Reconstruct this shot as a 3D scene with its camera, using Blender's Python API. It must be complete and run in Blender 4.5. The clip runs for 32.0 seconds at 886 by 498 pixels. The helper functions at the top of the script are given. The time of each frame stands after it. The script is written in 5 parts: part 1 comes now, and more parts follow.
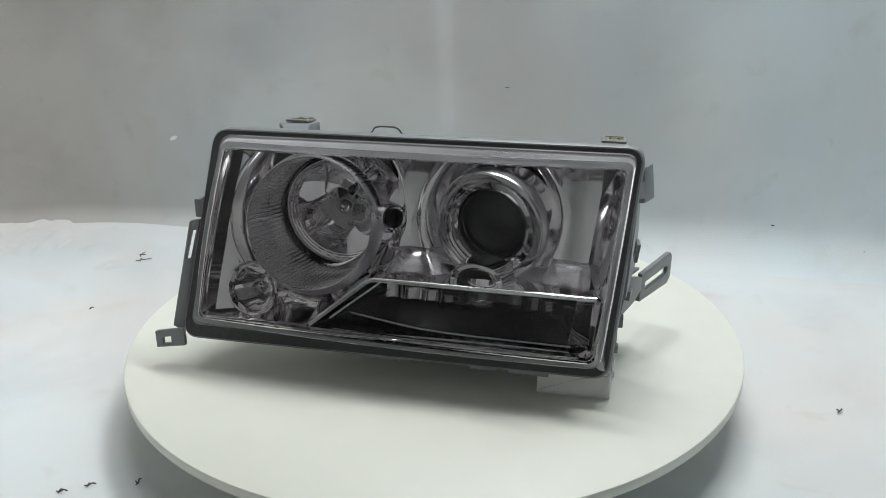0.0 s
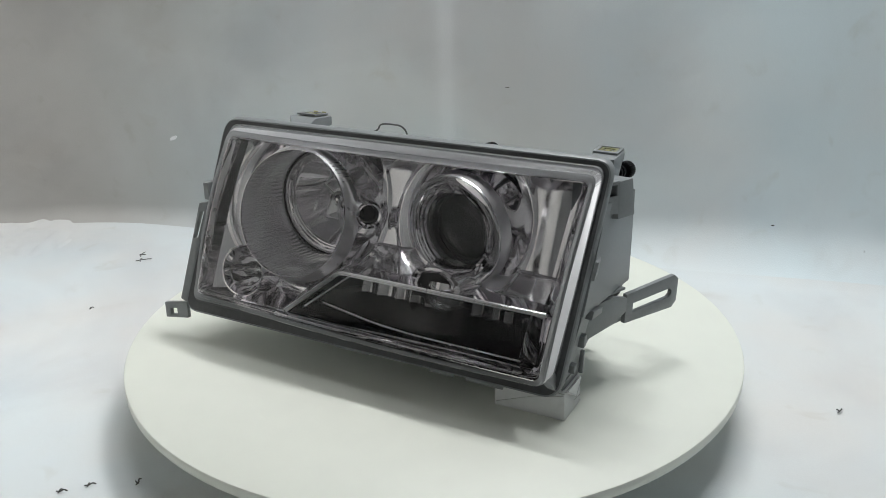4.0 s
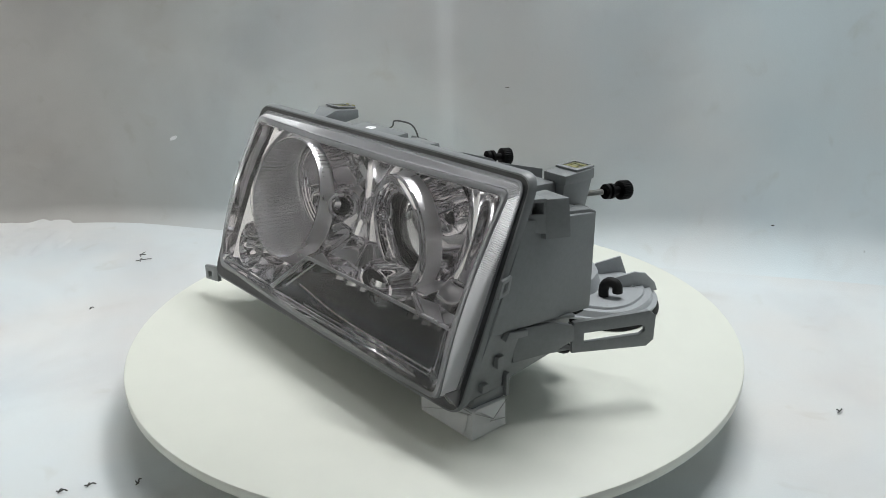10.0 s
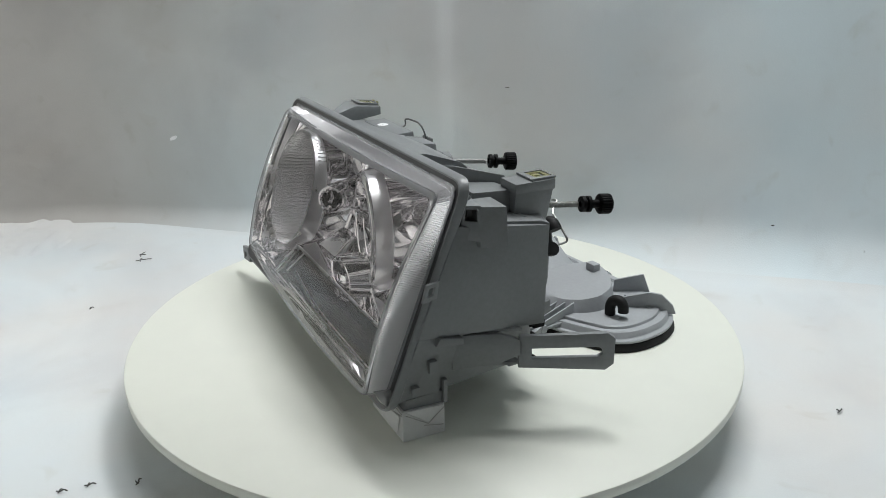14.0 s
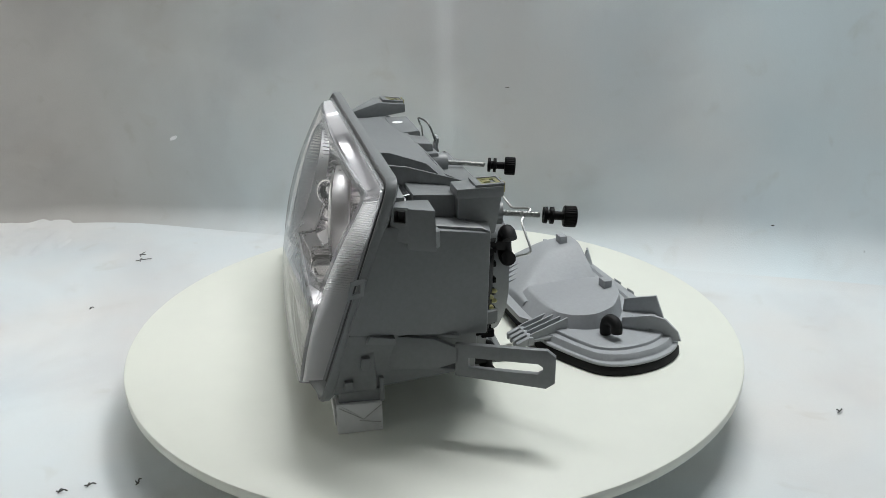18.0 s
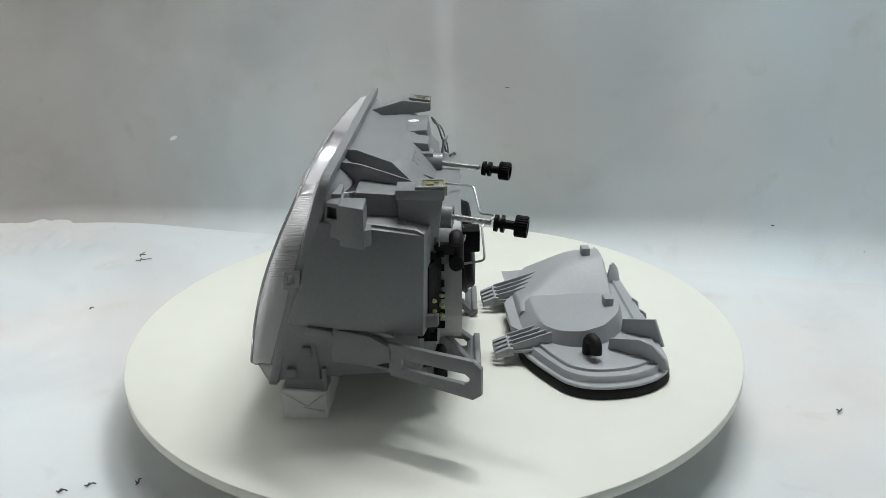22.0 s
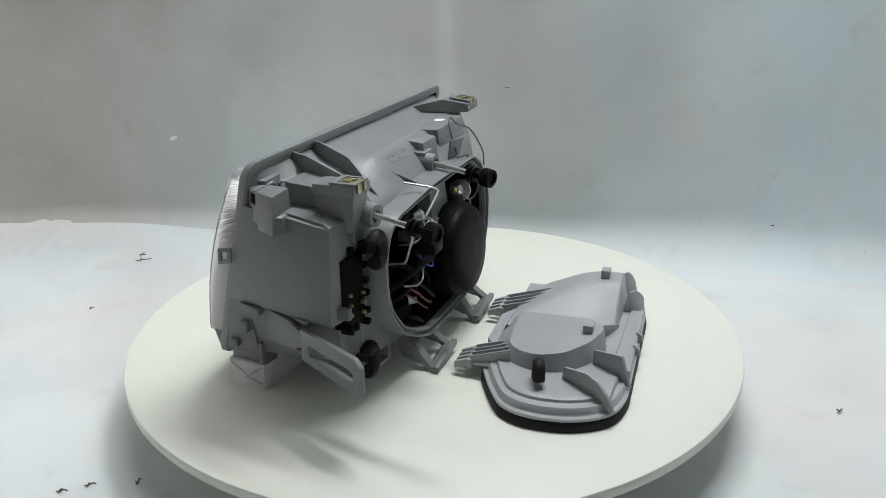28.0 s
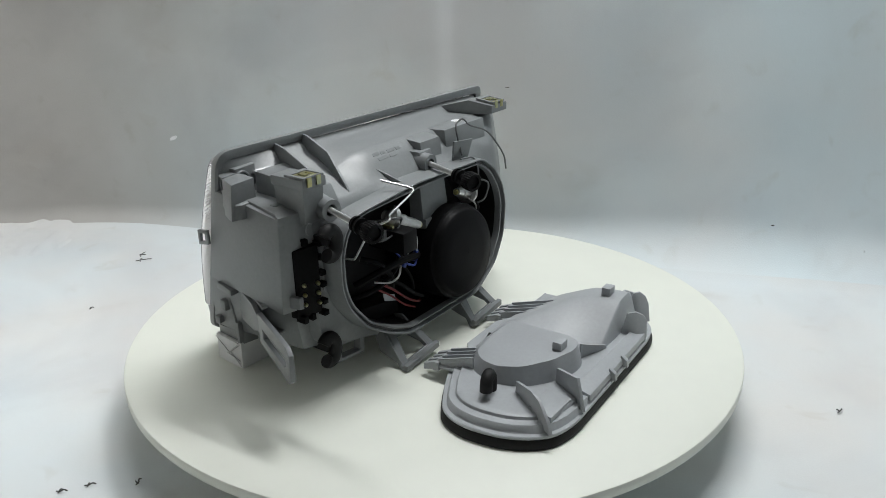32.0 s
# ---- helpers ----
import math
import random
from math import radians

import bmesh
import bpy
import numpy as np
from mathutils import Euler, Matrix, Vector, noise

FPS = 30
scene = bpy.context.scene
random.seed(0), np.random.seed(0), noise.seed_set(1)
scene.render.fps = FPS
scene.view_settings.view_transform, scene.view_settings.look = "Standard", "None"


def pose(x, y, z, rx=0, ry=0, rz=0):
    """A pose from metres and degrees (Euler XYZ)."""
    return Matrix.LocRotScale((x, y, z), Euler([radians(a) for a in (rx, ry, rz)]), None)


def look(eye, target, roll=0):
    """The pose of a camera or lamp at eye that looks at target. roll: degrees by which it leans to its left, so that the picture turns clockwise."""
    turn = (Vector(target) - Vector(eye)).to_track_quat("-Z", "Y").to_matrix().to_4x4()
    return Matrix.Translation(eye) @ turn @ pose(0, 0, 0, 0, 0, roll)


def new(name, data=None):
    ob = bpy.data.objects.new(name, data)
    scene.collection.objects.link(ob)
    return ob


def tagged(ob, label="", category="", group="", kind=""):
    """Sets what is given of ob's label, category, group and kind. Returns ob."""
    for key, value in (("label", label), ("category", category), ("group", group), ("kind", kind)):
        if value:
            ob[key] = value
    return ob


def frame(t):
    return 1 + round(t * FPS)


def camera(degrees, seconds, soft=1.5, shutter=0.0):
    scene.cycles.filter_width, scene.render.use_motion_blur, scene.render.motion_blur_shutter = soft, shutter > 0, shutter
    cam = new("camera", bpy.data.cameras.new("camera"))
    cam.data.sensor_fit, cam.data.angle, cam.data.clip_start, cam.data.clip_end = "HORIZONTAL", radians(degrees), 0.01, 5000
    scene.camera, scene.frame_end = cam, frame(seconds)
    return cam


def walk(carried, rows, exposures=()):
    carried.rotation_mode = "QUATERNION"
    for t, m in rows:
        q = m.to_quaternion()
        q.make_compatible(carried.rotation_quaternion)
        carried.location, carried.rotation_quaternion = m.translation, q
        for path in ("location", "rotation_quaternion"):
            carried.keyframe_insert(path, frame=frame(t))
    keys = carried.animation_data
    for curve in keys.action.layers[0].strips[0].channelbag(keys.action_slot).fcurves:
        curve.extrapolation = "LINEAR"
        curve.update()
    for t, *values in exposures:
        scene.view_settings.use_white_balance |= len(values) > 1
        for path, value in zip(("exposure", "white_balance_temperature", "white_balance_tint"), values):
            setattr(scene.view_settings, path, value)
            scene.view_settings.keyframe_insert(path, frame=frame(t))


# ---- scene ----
# One lamp unit on a slowly turning white disc inside a cloth photo tent.
# Axis of the disc: world z, top of the disc at z = 0. Lengths below in millimetres where mm() is used.

cam = camera(58.36, 32.0, soft=0.8)
EYE = Vector((0.0, -0.8596, 0.4194))
AIM = EYE + Vector((0.01227, 0.93468, -0.35528))
walk(cam, [(0.0, look(EYE, AIM, -0.77)), (32.0, look(EYE, AIM, -0.77))], exposures=[(0.0, 0.10), (32.0, 0.10)])


def turn(t):
    """Degrees by which the disc has turned at t seconds."""
    return -3.5428 * t - 0.000952 * t * t


TIMES = [float(i) for i in range(33)]

# ---------------------------------------------------------------- light
world = bpy.data.worlds.new("room_air")
scene.world = world
world.use_nodes = True
world.node_tree.nodes["Background"].inputs[0].default_value = (0.75, 0.85, 1.0, 1)
world.node_tree.nodes["Background"].inputs[1].default_value = 0.05


def area_lamp(name, eye, target, sx, sy, watts, colour, swing=0.0, spread=180.0):
    data = bpy.data.lights.new(name, "AREA")
    data.shape, data.size, data.size_y, data.energy, data.color = "RECTANGLE", sx, sy, watts, colour
    data.spread = radians(spread)
    ob = new(name, data)
    ob.matrix_world = Matrix.Translation(eye) @ Euler((0, 0, radians(swing))).to_matrix().to_4x4() @ Matrix.Translation(eye).inverted() @ look(eye, target)
    return ob


area_lamp("led_bar_rear", (0.20, 0.315, 1.50), (0.19, 0.285, 0), 1.1, 0.05, 22.0, (0.975, 0.985, 0.985), -15.0)
area_lamp("led_bar_front", (0.08, -0.02, 1.50), (0.08, -0.05, 0), 1.0, 0.05, 1.6, (0.96, 0.99, 1.0))
# Unseen fill lamp on the left wall, to brighten what the chrome reflects.
area_lamp("side_wall_fill", (-0.56, 0.0, 1.50), (-1.0, 0.0, 0.25), 0.05, 1.1, 1.9, (0.97, 0.985, 1.0), spread=62.0)
scene.cycles.glossy_bounces = 10

# ---------------------------------------------------------------- materials


def material(name, base, rough=0.5, metal=0.0, grain=0.0, grain_scale=400.0, tint=None, tint_scale=3.0, bump=0.0,
             bump_scale=600.0, spec=0.5):
    """A principled surface: base colour with fine grain, a broad drift towards tint, and fine relief."""
    m = bpy.data.materials.new(name)
    m.use_nodes = True
    nt = m.node_tree
    b = nt.nodes["Principled BSDF"]
    b.inputs["Roughness"].default_value, b.inputs["Metallic"].default_value = rough, metal
    b.inputs["Specular IOR Level"].default_value = spec
    b.inputs["Base Color"].default_value = (*base, 1)
    co = nt.nodes.new("ShaderNodeTexCoord")
    out = None
    if tint:
        n = nt.nodes.new("ShaderNodeTexNoise")
        n.inputs["Scale"].default_value, n.inputs["Detail"].default_value = tint_scale, 4.0
        nt.links.new(co.outputs["Object"], n.inputs["Vector"])
        r = nt.nodes.new("ShaderNodeMapRange")
        r.inputs[1].default_value, r.inputs[2].default_value = 0.35, 0.68
        nt.links.new(n.outputs["Fac"], r.inputs[0])
        mix = nt.nodes.new("ShaderNodeMix")
        mix.data_type = "RGBA"
        mix.inputs[6].default_value, mix.inputs[7].default_value = (*base, 1), (*tint, 1)
        nt.links.new(r.outputs[0], mix.inputs[0])
        out = mix.outputs[2]
    if grain:
        n = nt.nodes.new("ShaderNodeTexNoise")
        n.inputs["Scale"].default_value, n.inputs["Detail"].default_value = grain_scale, 5.0
        nt.links.new(co.outputs["Object"], n.inputs["Vector"])
        r = nt.nodes.new("ShaderNodeMapRange")
        r.inputs[1].default_value, r.inputs[2].default_value = 0.3, 0.7
        r.inputs[3].default_value, r.inputs[4].default_value = 1 - grain, 1 + grain
        nt.links.new(n.outputs["Fac"], r.inputs[0])
        mul = nt.nodes.new("ShaderNodeVectorMath")
        mul.operation = "SCALE"
        if out:
            nt.links.new(out, mul.inputs[0])
        else:
            mul.inputs[0].default_value = base
        nt.links.new(r.outputs[0], mul.inputs["Scale"])
        out = mul.outputs[0]
        rr = nt.nodes.new("ShaderNodeMapRange")
        rr.inputs[3].default_value, rr.inputs[4].default_value = max(0.02, rough - 0.12 * min(1, rough * 2)), min(1.0, rough + 0.1 * min(1, rough * 2))
        nt.links.new(n.outputs["Fac"], rr.inputs[0])
        nt.links.new(rr.outputs[0], b.inputs["Roughness"])
    if out:
        nt.links.new(out, b.inputs["Base Color"])
    if bump:
        n = nt.nodes.new("ShaderNodeTexNoise")
        n.inputs["Scale"].default_value, n.inputs["Detail"].default_value = bump_scale, 3.0
        nt.links.new(co.outputs["Object"], n.inputs["Vector"])
        bp = nt.nodes.new("ShaderNodeBump")
        bp.inputs["Strength"].default_value, bp.inputs["Distance"].default_value = bump, 0.001
        nt.links.new(n.outputs["Fac"], bp.inputs["Height"])
        nt.links.new(bp.outputs[0], b.inputs["Normal"])
    return m


def clear(name, gloss_rough=0.02, ior=1.45, milky=0.0, tone=(1, 1, 1), milk=(0.8, 0.82, 0.84), through_light=0.0):
    """Clear moulded plastic: see-through, with gloss by Fresnel, and a little milkiness."""
    m = bpy.data.materials.new(name)
    m.use_nodes = True
    nt = m.node_tree
    nt.nodes.remove(nt.nodes["Principled BSDF"])
    out = nt.nodes["Material Output"]
    tr, gl, df = (nt.nodes.new("ShaderNodeBsdf" + k) for k in ("Transparent", "Glossy", "Diffuse"))
    tr.inputs[0].default_value = (*tone, 1)
    gl.inputs["Roughness"].default_value = gloss_rough
    df.inputs[0].default_value = (*milk, 1)
    fr = nt.nodes.new("ShaderNodeFresnel")
    fr.inputs[0].default_value = ior
    a, b = nt.nodes.new("ShaderNodeMixShader"), nt.nodes.new("ShaderNodeMixShader")
    a.inputs[0].default_value = milky
    lucent, c = nt.nodes.new("ShaderNodeBsdfTranslucent"), nt.nodes.new("ShaderNodeMixShader")
    lucent.inputs[0].default_value = (*milk, 1)
    c.inputs[0].default_value = through_light
    nt.links.new(df.outputs[0], c.inputs[1])
    nt.links.new(lucent.outputs[0], c.inputs[2])
    nt.links.new(tr.outputs[0], a.inputs[1])
    nt.links.new(c.outputs[0], a.inputs[2])
    nt.links.new(fr.outputs[0], b.inputs[0])
    nt.links.new(a.outputs[0], b.inputs[1])
    nt.links.new(gl.outputs[0], b.inputs[2])
    nt.links.new(b.outputs[0], out.inputs[0])
    return m


GREY = material("grey_plastic", (0.205, 0.217, 0.222), 0.40, grain=0.05, grain_scale=250, tint=(0.185, 0.197, 0.201), tint_scale=9, bump=0.12, bump_scale=900, spec=0.55)
GREY_PALE = material("pale_grey_plastic", (0.36, 0.38, 0.395), 0.45, grain=0.04, grain_scale=250, tint=(0.33, 0.345, 0.36), tint_scale=9, bump=0.1, bump_scale=900)
BLACK = material("black_plastic", (0.0045, 0.0045, 0.005), 0.48, grain=0.2, grain_scale=300, bump=0.1, spec=0.09)
RUBBER = material("black_rubber", (0.009, 0.009, 0.0095), 0.65, grain=0.25, grain_scale=200, bump=0.2, bump_scale=700, spec=0.3)
SEAL = material("dark_seal", (0.05, 0.052, 0.054), 0.32, grain=0.15, grain_scale=200)
# Near-black for hollows: the shade inside them is put into the colour.
INNER = material("hollow_shade_black", (0.012, 0.012, 0.013), 0.45, grain=0.2, grain_scale=120, bump=0.1, spec=0.35)
CHROME = material("vacuum_chrome", (0.945, 0.93, 0.945), 0.03, metal=1.0, grain=0.015, grain_scale=60)
BEZEL = material("soft_chrome", (0.93, 0.915, 0.93), 0.11, metal=1.0, grain=0.03, grain_scale=60, bump=0.02, bump_scale=25)
CHROME_SOFT = material("satin_chrome", (0.88, 0.88, 0.895), 0.14, metal=1.0, grain=0.03, grain_scale=60)
# The same chrome in two darker tones, painting in the dim chamber's reflections.
CHROME_DIM = material("dimmed_chrome", (0.56, 0.55, 0.555), 0.07, metal=1.0, grain=0.05, grain_scale=60, bump=0.03, bump_scale=70)
MIRROR_DARK = material("dimmed_mirror", (0.20, 0.196, 0.198), 0.08, metal=1.0, grain=0.05, grain_scale=60)
STEEL = material("zinc_steel", (0.52, 0.525, 0.52), 0.36, metal=1.0, grain=0.1, grain_scale=500)
WIRE_STEEL = material("spring_steel", (0.16, 0.163, 0.165), 0.42, metal=1.0, grain=0.1, grain_scale=500)
BRASS = material("yellow_zinc", (0.52, 0.47, 0.22), 0.3, metal=1.0, grain=0.15, grain_scale=300, tint=(0.40, 0.42, 0.26), tint_scale=60)
DISC = material("white_disc_paint", (0.755, 0.775, 0.70), 0.5, grain=0.012, grain_scale=30, tint=(0.735, 0.755, 0.685), tint_scale=5, bump=0.03, bump_scale=300)
CLOTH = material("tent_cloth", (0.645, 0.735, 0.768), 0.85, grain=0.03, grain_scale=900, tint=(0.72, 0.73, 0.725), tint_scale=2.6, bump=0.15, bump_scale=500, spec=0.2)
CARD = material("white_card", (0.70, 0.71, 0.71), 0.55, grain=0.04, grain_scale=80, bump=0.1, bump_scale=120)
# Paler, warmer cloth for the unseen left wall, to bounce more light.
CLOTH_WARM = material("bounce_cloth", (0.84, 0.815, 0.78), 0.85, grain=0.03, grain_scale=900, tint=(0.78, 0.75, 0.70), tint_scale=2.3, spec=0.2)
DARK_ROOM = material("room_wall", (0.46, 0.455, 0.45), 0.8, grain=0.05, grain_scale=4)
DARK_GROUND = material("dark_unseen_ground", (0.06, 0.057, 0.054), 0.6, grain=0.3, grain_scale=20)
LENS = clear("clear_lens", 0.012, 1.56, milky=0.006)
# Milky white paints the light that the clear ribs carry.
LENS_RIB = clear("ribbed_lens", 0.06, 1.6, milky=0.84, milk=(0.97, 0.97, 0.975), through_light=0.15)
LENS_CLEAR_RIB = clear("clear_ribbed_lens", 0.05, 1.55, milky=0.38, milk=(0.95, 0.95, 0.96), through_light=0.4)
# Edge whitened to paint the light bar's highlight along its rounding.
LENS_EDGE = clear("lens_edge", 0.04, 1.55, milky=0.34, through_light=0.4)
FLUTE = material("silvered_flutes", (0.95, 0.945, 0.96), 0.16, metal=1.0, grain=0.03, grain_scale=80)
SATIN = material("satin_silver", (0.88, 0.87, 0.885), 0.30, metal=1.0, grain=0.02, grain_scale=80)
GLASS_DARK = material("projector_glass", (0.95, 0.97, 0.96), 0.0)
GLASS_DARK.node_tree.nodes["Principled BSDF"].inputs["Transmission Weight"].default_value = 1.0
GLASS_DARK.node_tree.nodes["Principled BSDF"].inputs["IOR"].default_value = 1.5
GLASS = clear("clear_glass", 0.01, 1.75, milky=0.03)
WIRE_RED = material("red_wire", (0.16, 0.012, 0.014), 0.4, grain=0.1)
WIRE_BLUE = material("blue_wire", (0.03, 0.06, 0.3), 0.4, grain=0.1)
WIRE_WHITE = material("white_wire", (0.40, 0.40, 0.39), 0.4, grain=0.1)
DEBRIS = material("dark_scrap", (0.05, 0.05, 0.048), 0.7, grain=0.3)
FOLD_SHADE = material("card_fold_shade", (0.46, 0.46, 0.45), 0.6, grain=0.2, grain_scale=200)
WHITE_INK = material("white_ink", (0.86, 0.87, 0.88), 0.5, grain=0.05)


def waffle(name, base, rough, scale):
    """Dark chrome pressed with a fine diamond pattern."""
    m = material(name, base, rough, metal=1.0, grain=0.05, grain_scale=60)
    nt = m.node_tree
    co, add, bp = nt.nodes.new("ShaderNodeTexCoord"), nt.nodes.new("ShaderNodeMath"), nt.nodes.new("ShaderNodeBump")
    for k, turn_z in enumerate((35, -35)):
        mp, w = nt.nodes.new("ShaderNodeMapping"), nt.nodes.new("ShaderNodeTexWave")
        mp.inputs["Rotation"].default_value = (0, radians(turn_z), 0)
        w.inputs["Scale"].default_value = scale
        nt.links.new(co.outputs["Object"], mp.inputs["Vector"])
        nt.links.new(mp.outputs[0], w.inputs["Vector"])
        nt.links.new(w.outputs["Fac"], add.inputs[k])
    bp.inputs["Strength"].default_value, bp.inputs["Distance"].default_value = 0.07, 0.0003
    nt.links.new(add.outputs[0], bp.inputs["Height"])
    nt.links.new(bp.outputs[0], nt.nodes["Principled BSDF"].inputs["Normal"])
    return m


CHROME_PATTERN = waffle("patterned_dark_chrome", (0.15, 0.147, 0.147), 0.06, 330)


def paint_left_shade(m):
    """Paints shade into the cloth: greyer and darker towards -x, with an uneven edge."""
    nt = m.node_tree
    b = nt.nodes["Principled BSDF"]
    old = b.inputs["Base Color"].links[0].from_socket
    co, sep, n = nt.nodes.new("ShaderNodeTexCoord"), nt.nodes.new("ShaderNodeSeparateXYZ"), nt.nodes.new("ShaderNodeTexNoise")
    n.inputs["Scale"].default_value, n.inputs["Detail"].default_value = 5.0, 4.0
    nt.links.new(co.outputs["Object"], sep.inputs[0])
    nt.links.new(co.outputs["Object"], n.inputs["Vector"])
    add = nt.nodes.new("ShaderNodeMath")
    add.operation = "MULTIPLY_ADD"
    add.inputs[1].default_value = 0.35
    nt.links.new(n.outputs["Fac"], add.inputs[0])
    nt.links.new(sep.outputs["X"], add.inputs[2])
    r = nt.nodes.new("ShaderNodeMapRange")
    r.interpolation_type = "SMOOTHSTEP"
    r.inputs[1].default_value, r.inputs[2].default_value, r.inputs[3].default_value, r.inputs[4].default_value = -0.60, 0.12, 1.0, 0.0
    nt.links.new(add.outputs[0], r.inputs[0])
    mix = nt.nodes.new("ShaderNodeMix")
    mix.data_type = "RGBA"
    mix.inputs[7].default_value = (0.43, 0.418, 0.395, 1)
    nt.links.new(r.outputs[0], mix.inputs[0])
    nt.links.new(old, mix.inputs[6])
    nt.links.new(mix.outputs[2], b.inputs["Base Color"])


def stain_cloth(m):
    """Faint brownish smudges, uneven in size, as on cloth that has been used for long."""
    nt = m.node_tree
    b = nt.nodes["Principled BSDF"]
    old = b.inputs["Base Color"].links[0].from_socket
    co = nt.nodes.new("ShaderNodeTexCoord")
    for scale, low, high, tone in ((6.0, 0.55, 0.85, (0.86, 0.83, 0.80, 1)), (2.0, 0.48, 0.66, (0.88, 0.875, 0.885, 1)), (22.0, 0.60, 0.80, (0.93, 0.915, 0.89, 1))):
        n, r, mix = nt.nodes.new("ShaderNodeTexNoise"), nt.nodes.new("ShaderNodeMapRange"), nt.nodes.new("ShaderNodeMix")
        n.inputs["Scale"].default_value, n.inputs["Detail"].default_value, n.inputs["Distortion"].default_value = scale, 6.0, 0.6
        nt.links.new(co.outputs["Object"], n.inputs["Vector"])
        r.interpolation_type = "SMOOTHSTEP"
        r.inputs[1].default_value, r.inputs[2].default_value = low, high
        nt.links.new(n.outputs["Fac"], r.inputs[0])
        mix.data_type, mix.blend_type = "RGBA", "MULTIPLY"
        mix.inputs[7].default_value = tone
        nt.links.new(r.outputs[0], mix.inputs[0])
        nt.links.new(old, mix.inputs[6])
        old = mix.outputs[2]
    nt.links.new(old, b.inputs["Base Color"])


# Floor cloth: left out of the shade painted on the wall.
CLOTH_FLOOR = material("floor_cloth", (0.66, 0.715, 0.735), 0.85, grain=0.03, grain_scale=900, tint=(0.70, 0.69, 0.665), tint_scale=3.1, bump=0.15, bump_scale=500, spec=0.2)
paint_left_shade(CLOTH)
stain_cloth(CLOTH)
stain_cloth(CLOTH_FLOOR)

# ---------------------------------------------------------------- mesh helpers


def mm(x, y, z):
    return Vector((x / 1000, y / 1000, z / 1000))


def part(name, bm, mat, parent, label="", smooth=False, sharp=40, bevel=0.0):
    """Links a bmesh as one mesh object under a thing or a part."""
    bmesh.ops.recalc_face_normals(bm, faces=bm.faces)
    if bevel:
        edges = [e for e in bm.edges if len(e.link_faces) == 2 and e.calc_face_angle() > radians(35)]
        bmesh.ops.bevel(bm, geom=edges, offset=bevel, segments=2, profile=0.6, affect="EDGES", clamp_overlap=True)
        smooth = True
    me = bpy.data.meshes.new(name)
    if smooth:
        for f in bm.faces:
            f.smooth = True
        for e in bm.edges:
            if len(e.link_faces) == 2 and e.calc_face_angle() > radians(sharp):
                e.smooth = False
    bm.to_mesh(me)
    bm.free()
    me.materials.append(mat)
    ob = new(name, me)
    if parent:
        ob.parent = parent
        ob.matrix_parent_inverse = Matrix.Identity(4)
    if label:
        ob["label"] = label
    return ob


def thing(name, label, category, m=None, group="", kind=""):
    ob = new(name)
    ob.empty_display_size = 0.05
    if m:
        ob.matrix_basis = m
    return tagged(ob, label, category, group, kind)


def rpoly(pts, r, seg=5):
    """A closed outline with rounded corners, in the plane."""
    out, n = [], len(pts)
    for i in range(n):
        p, a, b = Vector(pts[i]), Vector(pts[i - 1]), Vector(pts[(i + 1) % n])
        da, db = (a - p), (b - p)
        k = min(r, da.length * 0.45, db.length * 0.45)
        s, e = p + da.normalized() * k, p + db.normalized() * k
        for j in range(seg + 1):
            t = j / seg
            out.append(s * (1 - t) ** 2 + p * 2 * t * (1 - t) + e * t * t)
    return out


def star(poly, c, n):
    """The outline resampled at n even angles about c."""
    out, k = [], len(poly)
    c = Vector(c)
    for i in range(n):
        a = math.tau * i / n
        d = Vector((math.cos(a), math.sin(a)))
        best = 0.0
        for j in range(k):
            p, q = Vector(poly[j]) - c, Vector(poly[(j + 1) % k]) - c
            e = q - p
            den = d.x * e.y - d.y * e.x
            if abs(den) < 1e-9:
                continue
            s = (p.x * e.y - p.y * e.x) / den
            u = (p.x * d.y - p.y * d.x) / den
            if s > best and -1e-6 <= u <= 1 + 1e-6:
                best = s
        out.append(c + d * best)
    return out


def loft(loops, cap_start=False, cap_end=False, closed=False, bm=None, ring=True):
    bm = bm or bmesh.new()
    rows = [[bm.verts.new(p) for p in loop] for loop in loops]
    n = len(rows[0])
    pairs = list(zip(rows, rows[1:])) + ([(rows[-1], rows[0])] if closed else [])
    for a, b in pairs:
        for i in range(n if ring else n - 1):
            j = (i + 1) % n
            bm.faces.new((a[i], a[j], b[j], b[i]))
    if cap_start:
        bm.faces.new(rows[0])
    if cap_end:
        bm.faces.new(rows[-1])
    return bm


def frame_axes(axis):
    axis = Vector(axis).normalized()
    side = axis.cross(Vector((0, 0, 1)))
    if side.length < 1e-3:
        side = Vector((1, 0, 0))
    side.normalize()
    return axis, side, side.cross(axis)


def lathe(profile, at, axis, n=32, cap=(False, False), bm=None, wobble=None):
    """Turns (radius, height) rows round an axis."""
    a, s, u = frame_axes(axis)
    at = Vector(at)
    loops = []
    for r, h in profile:
        loop = []
        for i in range(n):
            w = math.tau * i / n
            k = r * (wobble(i) if wobble else 1)
            loop.append(at + a * h + (s * math.cos(w) + u * math.sin(w)) * k)
        loops.append(loop)
    return loft(loops, cap[0], cap[1], bm=bm)


def box(x0, x1, y0, y1, z0, z1, bm=None):
    bm = bm or bmesh.new()
    v = [bm.verts.new(mm(x, y, z)) for x in (x0, x1) for y in (y0, y1) for z in (z0, z1)]
    for f in ((0, 1, 3, 2), (4, 6, 7, 5), (0, 4, 5, 1), (2, 3, 7, 6), (0, 2, 6, 4), (1, 5, 7, 3)):
        bm.faces.new([v[i] for i in f])
    return bm


